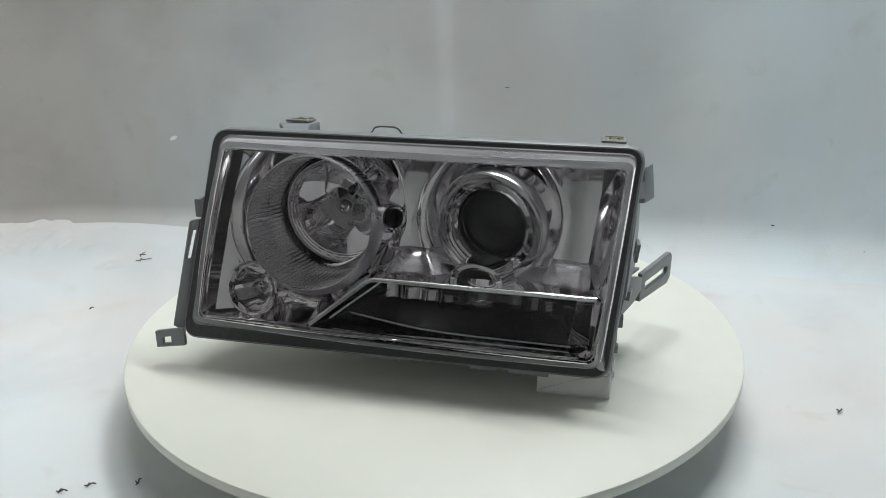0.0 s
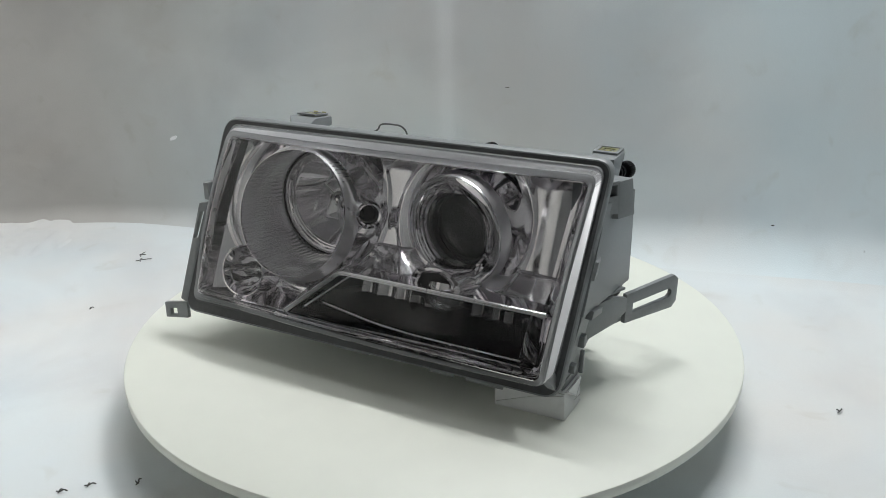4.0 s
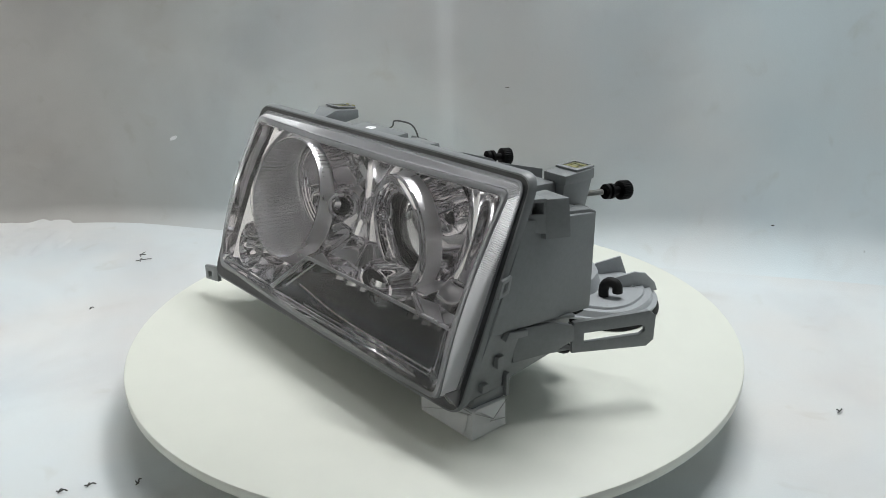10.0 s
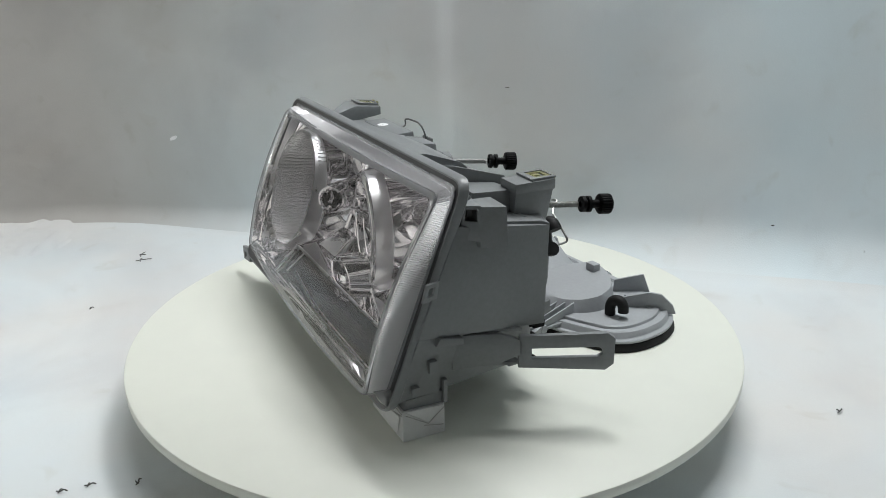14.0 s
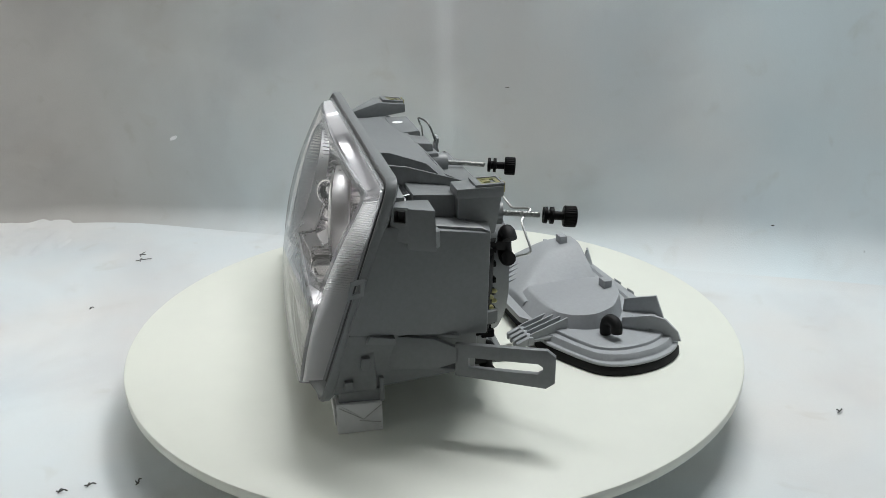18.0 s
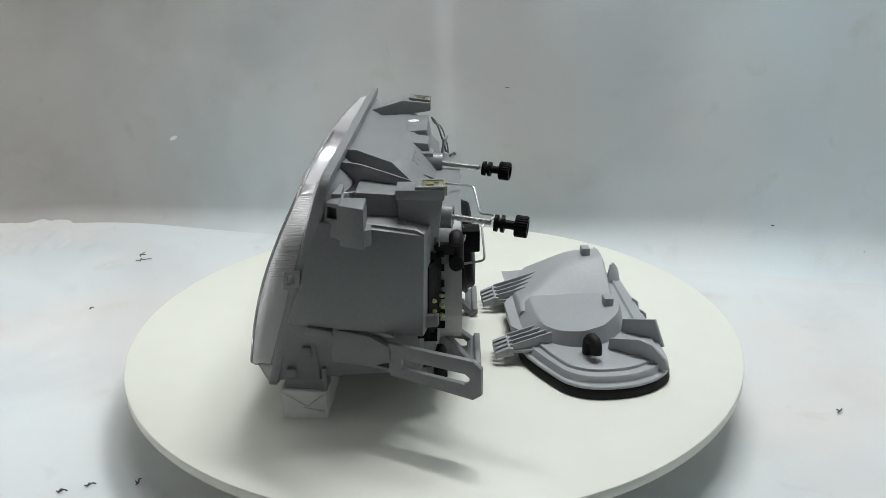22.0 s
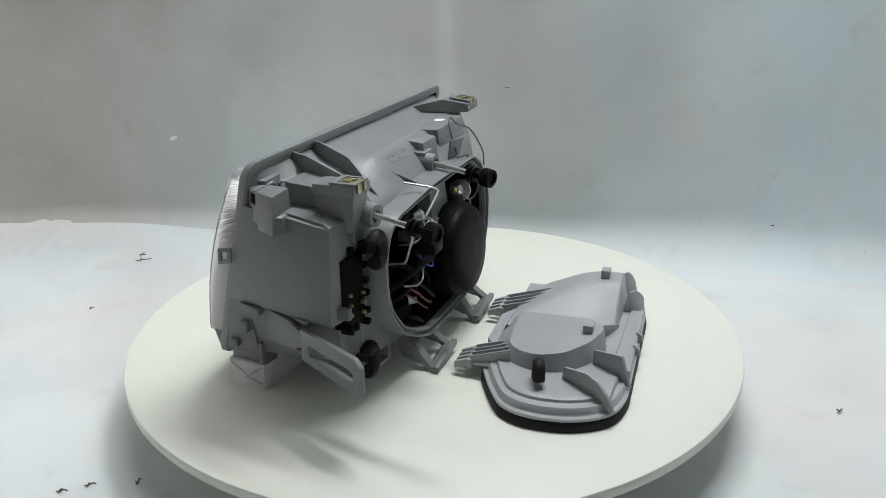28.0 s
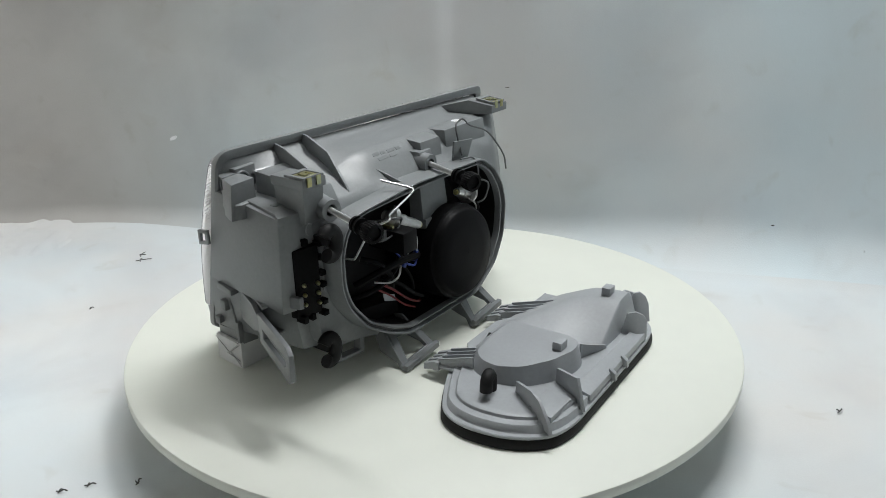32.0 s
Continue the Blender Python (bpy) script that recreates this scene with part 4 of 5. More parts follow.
def build_projector():
    ax = Vector((0.236, 0.9717, -0.01)).normalized()
    at = mm(80, 12, 165.5)
    part("projector_band", lathe([(0.0540, 0.0200), (0.0566, 0.0190), (0.0574, 0.0172), (0.0562, 0.0030)], at, ax, 120), SATIN, lamp, "satin band round the projector", smooth=True, sharp=30)
    part("projector_ring", lathe([(0.0562, 0.0032), (0.0558, 0.0012), (0.0548, 0.0), (0.0530, -0.0006), (0.0478, -0.0004), (0.0470, 0.0004)], at, ax, 120), FLUTE, lamp, "broad bright projector ring", smooth=True, sharp=30)
    part("projector_steps", lathe([(0.0470, 0.0004), (0.0464, 0.0018), (0.0442, 0.0014), (0.0434, 0.0036), (0.0412, 0.0032), (0.0404, 0.0056), (0.0376, 0.0062), (0.0364, 0.0095), (0.0345, 0.020)], at, ax, 120), CHROME, lamp, "fine bright steps inside the ring", smooth=True, sharp=30)
    part("projector_shroud", lathe([(0.0566, 0.018), (0.0490, 0.0195), (0.0478, 0.022), (0.0470, 0.036), (0.0480, 0.044), (0.0500, 0.050), (0.0520, 0.056)], at, ax, 96), CHROME, lamp, "bright shroud behind the projector", smooth=True, sharp=38)
    dome = [(0.0005, 0.033), (0.0345, 0.033)] + [(max(0.0004, 0.0345 * math.sin(radians(a))), 0.031 - 0.022 * math.cos(radians(a))) for a in range(90, -1, -6)]
    part("projector_lens", lathe(dome, at, ax, 64, (True, True)), GLASS_DARK, lamp, "convex glass projector lens", smooth=True, sharp=50)
    part("projector_tube", lathe([(0.0347, 0.012), (0.0349, 0.040), (0.0330, 0.046)], at, ax, 48), BLACK, lamp, "black projector barrel", smooth=True)
    # Bowl in near-black instead of chrome, painting the dark behind the lens.
    part("projector_bowl", lathe([(0.0335, 0.046), (0.030, 0.058), (0.020, 0.068), (0.0005, 0.072)], at, ax, 40), INNER, lamp, "projector bowl blackened to keep the lens dark", smooth=True, sharp=80)
    # Added mirror strip: gives one half of the lens its bright patch.
    arc = [radians(a) for a in range(128, 241, 8)]
    part("lens_glint_mirror", loft([[at + Vector((math.cos(w) * r, d, math.sin(w) * r)) for w in arc] for r, d in ((0.0318, 0.035), (0.0300, 0.046), (0.0240, 0.060))], ring=False), CHROME, lamp, "added mirror strip that brightens one side of the projector lens", smooth=True, sharp=80)


build_projector()


def build_small_lamp():
    ax = Vector((0, 0.95, -0.31))
    at = disc_at(SMALL, 7)
    part("position_ring", lathe([(0.0255, 0.045), (0.0272, 0.020), (0.0284, 0.008), (0.0282, 0.0), (0.0272, -0.0012), (0.0258, -0.0008), (0.0250, 0.002), (0.0236, 0.009)], at, ax, 64), CHROME, lamp, "bright position lamp ring", smooth=True, sharp=36)
    bowl = [(0.0237 * math.sqrt(max(0.03, 1 - k / 9)), 0.008 + 0.024 * k / 9) for k in range(10)]
    part("position_bowl", lathe(bowl, at, ax, 48, (False, True), wobble=lambda i: 1.0 + 0.008 * math.cos(i * math.tau / 8)), CHROME, lamp, "position lamp bowl", smooth=True, sharp=80)
    part("position_bulb", lathe([(0.006, 0.030), (0.006, 0.012), (0.0045, 0.008), (0.0005, 0.006)], at, ax, 20), GLASS, lamp, "clear position bulb", smooth=True)
    part("position_filament", tube([at + ax * 0.026 + Vector((-0.003, 0, 0)), at + ax * 0.012 + Vector((-0.002, 0, 0.001)), at + ax * 0.012 + Vector((0.002, 0, 0.001)), at + ax * 0.026 + Vector((0.003, 0, 0))], 0.0007, 6), STEEL, lamp, "bulb filament", smooth=True)


build_small_lamp()


def build_chamber():
    """Turn signal chamber under the ledge: scooped mirrors over a dark patterned floor."""
    nu, nv = 140, 40
    rows = []
    for j in range(nv + 1):
        v = j / nv
        z = 61 + 31 * v
        x0, x1 = -91 + 62 * (z - 65) / 50.0, 188
        row = []
        for i in range(nu + 1):
            u = i / nu
            x = x0 + (x1 - x0) * u
            bow = 1 - ((x - 60) / 150.0) ** 2
            d = 9 + (22 + 22 * max(0, bow)) * math.sin(math.pi / 2 * v) ** 0.8
            d = min(d, 5 + 240 * u, 6 + 300 * (1 - u))
            row.append(mm(x, front(z, x) + d, z - 4 * (1 - bow) * v))
        rows.append(row)
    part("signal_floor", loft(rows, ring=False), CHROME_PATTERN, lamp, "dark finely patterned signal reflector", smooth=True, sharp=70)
    part("chamber_back", slab([mm(-60, 60, 80), mm(188, 52, 80), mm(188, 58, 116), mm(-30, 66, 116)], mm(0, 2, 0)), INNER, lamp, "back of the signal chamber, blackened for its shade")
    xs = (-22, -2, 20, 36, 54, 74, 104, 122, 138, 154, 170)
    for k, (x0, x1) in enumerate(zip(xs, xs[1:])):
        grid = []
        for j in range(9):
            z = 84 + 30 * j / 8
            lean = 2.0 * math.sin(k * 2.1)
            grid.append([mm(x0 + (x1 - x0) * i / 8, front(z, x0) + 40 + 3.5 * math.sin(math.pi * i / 8) + lean * (i / 8 - 0.5) + 7.0 * (j / 8) + (0.9 if k > 2 else 0.2) * math.sin(j * 1.3 + k), z) for i in range(9)])
        part("signal_mirror", loft(grid, ring=False), CHROME_DIM if k < 3 else MIRROR_DARK, lamp, "upright scooped mirror", smooth=True, sharp=80)
        if 0 < k < 4:
            part("mirror_edge", tube([mm(x0, front(84, x0) + 39.2, 84), mm(x0, front(114, x0) + 46, 114)], 0.0006, 6, smooth=0), CHROME_DIM, lamp, "thin upright edge", smooth=True)
    line = lambda dz, y: [mm(190, front(116, 190) + y, 116 + dz), mm(-25, front(115, -25) + y, 115 + dz), mm(-29, front(115, -29) + y, 114.4 + dz), mm(-34, front(113, -34) + y, 111.6 + dz), mm(-92, front(64, -92) + y, 64 + dz)]
    part("ledge", tube(line(0.9, 2.4), 0.0014, 8, smooth=1), SATIN, lamp, "bright ledge over the signal chamber", smooth=True)
    part("ledge", tube(line(-2.0, 4.0), 0.0011, 8, smooth=1), SATIN, lamp, "lower bright line of the ledge", smooth=True)
    part("ledge_shelf", slab([mm(190, front(116, 190) + 3, 117), mm(-27, front(115, -27) + 3, 116), mm(-27, front(115, -27) + 42, 117.5), mm(182, front(116, 176) + 42, 118.5)], mm(0, 0, -2.2)), CHROME, lamp, "bright shelf")
    part("ledge_slope", slab([mm(-30, front(115, -30) + 3, 115.5), mm(-92, front(64, -92) + 4, 64.5), mm(-96, front(64, -92) + 52, 70), mm(-34, front(115, -30) + 52, 119)], mm(-0.8, 0, 1.0)), CHROME, lamp, "bright slanting wall")
    part("inner_slope", slab([mm(-20, front(112, -20) + 10, 112), mm(-72, front(70, -72) + 10, 70), mm(-62, front(70, -62) + 40, 76), mm(-20, front(112, -20) + 40, 110)], mm(0.8, 0, -1.0)), CHROME_DIM, lamp, "dark slanting wall")
    part("chamber_ridge", tube([mm(-18, front(112, -18) + 9.5, 112.4), mm(-72, front(70, -72) + 9.5, 70)], 0.0010, 6, smooth=0), SATIN, lamp, "thin bright ridge", smooth=True)
    part("chamber_ridge", tube([mm(-52, front(76, -52) + 14, 76), mm(30, front(66, 30) + 13, 66.5), mm(168, front(65, 168) + 13, 66)], 0.0009, 6, smooth=2), SATIN, lamp, "thin bright ridge", smooth=True)
    # round bulb hanging under the ledge
    at = mm(80, front(104, 80) + 26, 106)
    dn = Vector((0, -0.45, -0.89))
    part("signal_socket", lathe([(0.0185, -0.010), (0.0185, 0.0), (0.0175, 0.0012), (0.0162, 0.0)], at, dn, 40), CHROME, lamp, "bright socket ring", smooth=True, sharp=40)
    part("signal_bulb", lathe([(0.0160, -0.004), (0.0165, 0.002), (0.0150, 0.009), (0.0100, 0.0145), (0.0004, 0.0168)], at, dn, 32), GLASS, lamp, "clear round signal bulb", smooth=True)
    part("bulb_band", lathe([(0.0135, 0.0116), (0.0142, 0.0108), (0.0146, 0.0098)], at, dn, 40), CHROME_SOFT, lamp, "bright band on the bulb", smooth=True)
    # half-round hood on the shelf under the projector
    arcs = []
    for r, d, sx in ((0.0190, 18, 1.0), (0.0186, 12.5, 1.0), (0.0204, 11.5, 1.02), (0.0214, 14, 1.03), (0.0240, 14.5, 1.05), (0.0252, 13.5, 1.06), (0.0262, 16, 1.07), (0.0290, 34, 1.1)):
        arcs.append([mm(74 + (8 if d > 30 else 0), front(116, 78) + d, 116) + Vector((math.cos(w) * r * sx, 0, math.sin(w) * r * 0.82)) for w in (radians(a) for a in range(0, 181, 6))])
    part("chrome_arch", loft(arcs, ring=False), CHROME, lamp, "half-round chrome hood", smooth=True, sharp=32)
    # Black backing plate paints the shade inside the hood.
    part("arch_shade_plate", slab([mm(74, front(116, 78) + 19, 116) + Vector((math.cos(w) * 0.0192, 0, math.sin(w) * 0.0158)) for w in (radians(a) for a in range(0, 181, 12))], mm(0, 2, 0)), INNER, lamp, "black plate for the shade inside the hood")
    # chromed cup with a dark bore between the two lamps
    cup, ca = mm(-13, 13, 168), Vector((-0.70, 0.69, -0.16)).normalized()
    part("chrome_cup", lathe([(0.0240, 0.046), (0.0200, 0.036), (0.0175, 0.030), (0.0165, 0.020), (0.0160, 0.010), (0.0145, 0.001), (0.0138, -0.0008), (0.0118, -0.0012), (0.0100, 0.0006), (0.0092, 0.010), (0.0085, 0.014)], cup, ca, 40), CHROME, lamp, "chrome cup with a black-lined bore", smooth=True, sharp=34)
    # Black lining paints the shade down the bore.
    part("cup_bore", lathe([(0.0094, 0.008), (0.0085, 0.013), (0.0004, 0.014)], cup, ca, 24), BLACK, lamp, "black-lined bore", smooth=True)
    # end block of the chamber
    part("signal_end", loft([[mm(166, front(67, 166) + 16, 70), mm(186, front(67, 186) + 6, 70), mm(187, front(113, 187) + 6, 113), mm(172, front(113, 172) + 16, 113)],
                             [mm(166, front(67, 166) + 36, 70), mm(186, front(67, 186) + 36, 70), mm(187, front(113, 187) + 36, 113), mm(172, front(113, 172) + 36, 113)]], True, True), CHROME, lamp, "bright end block", bevel=0.0012)
    part("signal_end_foot", loft([[mm(165, front(62, 165) + 12, 61), mm(182, front(62, 182) + 5, 61), mm(186, front(70, 186) + 6, 69.6), mm(166, front(70, 166) + 16, 69.6)],
                                  [mm(168, front(62, 168) + 30, 61), mm(182, front(62, 182) + 30, 61), mm(186, front(70, 186) + 34, 69.6), mm(167, front(70, 167) + 34, 69.6)]], True, True), CHROME, lamp, "bright foot of the end block", bevel=0.001)


build_chamber()

# ---------------------------------------------------------------- rear of the lamp


def build_rear():
    part("projector_cap", lathe([(0.055, -0.056), (0.0545, -0.004), (0.0535, 0.0005), (0.0515, 0.0020), (0.0508, 0.0035), (0.0495, 0.0075), (0.0470, 0.0098), (0.030, 0.0115), (0.0005, 0.0125)], mm(-4, 165, 97), (0.03, 1, 0.08), 64),
         BLACK, lamp, "black projector cap", smooth=True, sharp=40)
    part("support_plate", loft([[mm(38, 128, 134), mm(-10, 128, 138), mm(-8, 128, 186), mm(38, 128, 186)], [mm(36, 146, 138), mm(-10, 146, 142), mm(-8, 142, 184), mm(36, 142, 184)]], True, True), GREY, lamp, bevel=0.0015)
    part("support_step", loft([[mm(36, 126, 128), mm(-26, 126, 130), mm(-26, 126, 142), mm(36, 126, 144)], [mm(36, 149, 130), mm(-25, 149, 132), mm(-24, 149, 140), mm(36, 149, 143)]], True, True), GREY, lamp, bevel=0.0015)
    # halogen holders: a pressed ring, the metal base of the bulb, and its blades
    for base, tip in ((mm(93, 150, 163), mm(60, 158, 147)), (mm(-46, 146, 152), mm(-20, 150, 160))):
        run = tip - base
        hold = part("bulb_holder", lathe([(0.0060, -0.010), (0.0125, -0.004), (0.0132, 0.0), (0.0125, 0.0014), (0.0075, 0.0016), (0.0070, 0.006)], base, run, 30), STEEL, lamp, "pressed steel bulb holder ring", smooth=True, sharp=35)
        part("bulb_base", lathe([(0.0070, 0.0), (0.0068, 0.016), (0.0056, 0.0175), (0.0054, run.length - 0.006), (0.0046, run.length - 0.004), (0.0044, run.length), (0.0004, run.length)], base, run, 22), STEEL, hold, "bright metal bulb base", smooth=True, sharp=35)
        part("bulb_contact", lathe([(0.0030, run.length), (0.0034, run.length + 0.002), (0.0022, run.length + 0.0034), (0.0003, run.length + 0.0036)], base, run, 16), BRASS, hold, "brass contact tip", smooth=True)
    for x, z0, z1 in ((77, 112, 144), (62, 114, 142)):
        part("contact_blade", tube([mm(x + 2, 152, z1), mm(x, 157, (z0 + z1) / 2 + 4), mm(x, 155, z0)], 0.0011, 8), STEEL, lamp, "steel contact blade", smooth=True)
        part("blade_sleeve", tube([mm(x, 155, z0 + 4), mm(x + 1, 150, z0 - 8)], 0.0028, 10, smooth=1), WIRE_BLUE, lamp, "blue crimp sleeve", smooth=True)
    part("contact_blade", box(104, 108, 142, 162, 150, 160), BRASS, lamp, "brass contact blade", bevel=0.0005)
    part("contact_blade", box(114, 118, 142, 160, 148, 158), STEEL, lamp, "steel contact blade", bevel=0.0005)
    part("plug_block", box(90, 112, 132, 180, 134, 157), BLACK, lamp, "black plug block", bevel=0.002)
    part("plug_block", box(66, 80, 128, 150, 118, 138), BLACK, lamp, "black plug block", bevel=0.002)
    w = lambda name, pts, r, m, lab: part(name, tube([mm(*p) for p in pts], r, 8), m, lamp, lab, smooth=True)
    w("wire", [(118, 146, 99), (100, 152, 86), (78, 154, 66), (55, 150, 53), (40, 140, 48)], 0.0014, WIRE_RED, "thin red wire")
    w("wire", [(122, 144, 94), (102, 150, 79), (80, 151, 59), (58, 146, 47)], 0.0012, WIRE_RED, "thin red wire")
    w("wire", [(112, 148, 103), (92, 156, 90), (70, 157, 70), (48, 150, 58)], 0.0022, BLACK, "black wire")
    w("wire", [(140, 136, 100), (122, 152, 112), (92, 158, 117), (62, 156, 112), (46, 142, 106)], 0.0042, BLACK, "thick black cable")
    w("wire", [(146, 132, 86), (124, 148, 92), (100, 154, 104), (84, 152, 120), (80, 142, 134)], 0.0032, BLACK, "thick black cable")
    w("wire", [(132, 138, 128), (118, 152, 122), (104, 155, 104), (96, 148, 84)], 0.0030, BLACK, "thick black cable")
    w("wire", [(78, 150, 104), (70, 154, 88), (64, 150, 70)], 0.0018, BLACK, "thin black wire")
    w("wire", [(128, 152, 104), (112, 160, 99), (98, 160, 101), (90, 156, 110)], 0.0011, WIRE_WHITE, "thin pale wire")
    w("wire", [(62, 155, 108), (72, 160, 104), (86, 158, 112), (90, 150, 124)], 0.0012, WIRE_BLUE, "thin blue wire")
    w("wire", [(-44, 148, 146), (-54, 158, 136), (-52, 152, 120), (-44, 140, 108)], 0.0022, BLACK, "black cable")
    w("wire", [(-36, 148, 152), (-44, 160, 142), (-50, 156, 130)], 0.0009, WIRE_WHITE, "thin pale wire")
    part("ballast_box", loft([[mm(128, 104, 44), mm(70, 104, 36), mm(70, 104, 62), mm(136, 104, 72)], [mm(126, 134, 50), mm(72, 134, 42), mm(72, 134, 60), mm(132, 134, 70)]], True, True), BLACK, lamp, "black box at the bottom of the housing", bevel=0.003)
    part("wire_tag", slab([mm(112, 148, 84), mm(96, 150, 78), mm(94, 150, 70), mm(110, 148, 75)], mm(0, 0.6, 0)), GREY_PALE, lamp, "pale tag on the wires")
    # marks moulded on the rear wall
    for x, z in ((200, 182), (184, 118)):
        part("moulded_mark", tube([mm(x, 141, z) + Vector((math.cos(radians(a)) * 0.0042, 0, math.sin(radians(a)) * 0.0055)) for a in range(-70, 131, 20)], 0.0006, 6, smooth=0), GREY, lamp, smooth=True)
    part("spring_clip", tube([mm(*p) for p in ((98, 142, 203), (84, 171, 196), (87, 175, 194), (129, 179, 183), (133, 181, 183), (144, 192, 185.5), (148, 193, 185), (150, 190, 183), (157, 181, 179), (160, 180, 177), (182, 182, 159), (184, 181, 156), (182, 178, 154), (168, 152, 144), (160, 140, 140))], 0.0011, 8, smooth=1), STEEL, lamp, "bright bent steel bail wire", smooth=True)
    w("spring_clip", [(118, 146, 166), (112, 164, 170), (98, 168, 168), (92, 160, 160), (106, 166, 154), (124, 164, 150), (128, 148, 148)], 0.0011, WIRE_STEEL, "coiled steel spring wire")
    w("spring_clip", [(-38, 146, 198), (-38, 136, 232), (-66, 128, 234), (-72, 132, 224), (-100, 140, 214), (-124, 148, 180), (-131, 146, 160)], 0.0010, WIRE_STEEL, "bent steel bail wire")
    w("spring_clip", [(-30, 150, 196), (-48, 156, 196), (-52, 160, 176), (-50, 152, 150)], 0.0011, WIRE_STEEL, "bent steel spring wire")
    w("spring_clip", [(-50, 142, 160), (-56, 160, 168), (-70, 162, 160), (-66, 158, 140), (-54, 150, 136)], 0.0011, WIRE_STEEL, "coiled steel spring wire")
    # connector with its pins
    sock = part("connector_socket", loft([[mm(214, 120, 91), mm(190, 128, 94), mm(191, 130, 166), mm(215, 122, 163)], [mm(214, 131, 92), mm(192, 141, 95), mm(193, 143, 165), mm(215, 132, 162)]], True, True), BLACK, lamp, "black connector socket", bevel=0.0012)
    for k in range(6):
        x, z = (207 if k % 2 else 195.5), 106.5 + 10 * (k // 2)
        part("pin", lathe([(0.0022, 0), (0.0022, 0.003), (0.0010, 0.0048), (0.0002, 0.005)], mm(x, 133.5 if k % 2 else 140.5, z), (0.35, 0.93, 0), 10), BRASS, sock, "brass pin", smooth=True)
    for z in (91, 103, 121, 133, 149, 163):
        part("socket_rib", box(187, 193, 136, 145, z, z + 5), BLACK, sock, "black rib", bevel=0.0005)
    for x, z in ((198, 88), (208, 88), (200, 165)):
        part("socket_rib", box(x, x + 5, 126, 138, z, z + 7), BLACK, sock, "black rib", bevel=0.0005)
    part("socket_latch", loft([[mm(217, 120, 106), mm(223, 118, 106), mm(223, 118, 118), mm(217, 120, 118)], [mm(214, 140, 106), mm(219, 139, 106), mm(219, 139, 118), mm(214, 140, 118)]], True, True), GREY, lamp, bevel=0.001)
    # two black rubber grips
    for x, y, z in ((190, 156, 168), (187, 140, 50)):
        arc = [mm(x, y, z) + Vector((math.cos(radians(a)) * 0.0092, 0, math.sin(radians(a)) * 0.0130)) for a in range(40, 325, 19)]
        part("rubber_grip", tube(arc, 0.0068, 14, smooth=1), RUBBER, lamp, "black rubber hook grip", smooth=True)
        part("grip_stem", box(x - 9, x + 1, y - 28, y - 2, z - 4, z + 5), RUBBER, lamp, "black rubber stem", bevel=0.001)
    # lower hinge latches
    for x0 in (117, -10):
        o = [mm(x0, 178, 2), mm(x0 - 56, 178, 9), mm(x0 - 50, 150, 34), mm(x0 - 12, 146, 36)]
        i = [mm(x0 - 12, 172, 9), mm(x0 - 46, 172, 13), mm(x0 - 42, 156, 28), mm(x0 - 18, 154, 29)]
        part("hinge_latch", slab_hole(o, i, mm(0, -5, -3)), GREY, lamp, "open hinge latch", bevel=0.0008)
        part("latch_lip", loft([[mm(x0, 172, 1), mm(x0, 182, 3), mm(x0, 182, 10), mm(x0, 176, 10)], [mm(x0 - 56, 172, 7), mm(x0 - 56, 182, 9), mm(x0 - 56, 182, 16), mm(x0 - 56, 176, 16)]], True, True), GREY, lamp, bevel=0.0012)
        part("latch_web", slab([mm(x0 - 2, 176, 5), mm(x0 - 8, 140, 40), mm(x0 - 8, 128, 40), mm(x0 - 4, 140, 14)], mm(-2.6, 0, 0)), GREY, lamp, bevel=0.0006)
        part("latch_web", slab([mm(x0 - 50, 176, 10), mm(x0 - 46, 140, 42), mm(x0 - 46, 128, 40), mm(x0 - 50, 140, 16)], mm(2.6, 0, 0)), GREY, lamp, bevel=0.0006)
    part("lower_bracket", slab_hole([mm(172, 136, 26), mm(132, 136, 22), mm(132, 136, 44), mm(172, 136, 48)], [mm(166, 136, 29), mm(138, 136, 26), mm(138, 136, 40), mm(166, 136, 44)], mm(0, -10, 0)), GREY, lamp, bevel=0.0008)


build_rear()

# ---------------------------------------------------------------- rear cover lying on the disc
COVER_AT = Matrix.Translation((0.006, 0.050, 0.0)) @ Euler((0, 0, radians(-9.5))).to_matrix().to_4x4()
cover = thing("rear_cover", "grey plastic headlight rear cover lying face up", "cover", COVER_AT)


COVER_OUT = [(191, 112), (188, 142), (177, 166), (161, 183), (133, 190.5), (-62, 191), (-92, 185), (-114, 164), (-124, 120), (-112, 80), (-70, 50), (-46, 40), (112, 39), (150, 57), (178, 74), (188, 92)]


def cover_ring(e, z, r=16):
    pts = star(rpoly(scaled(COVER_OUT, e - 13.8), r, 4), MID, 160)
    return [mm(p.x, p.y, z) for p in pts]


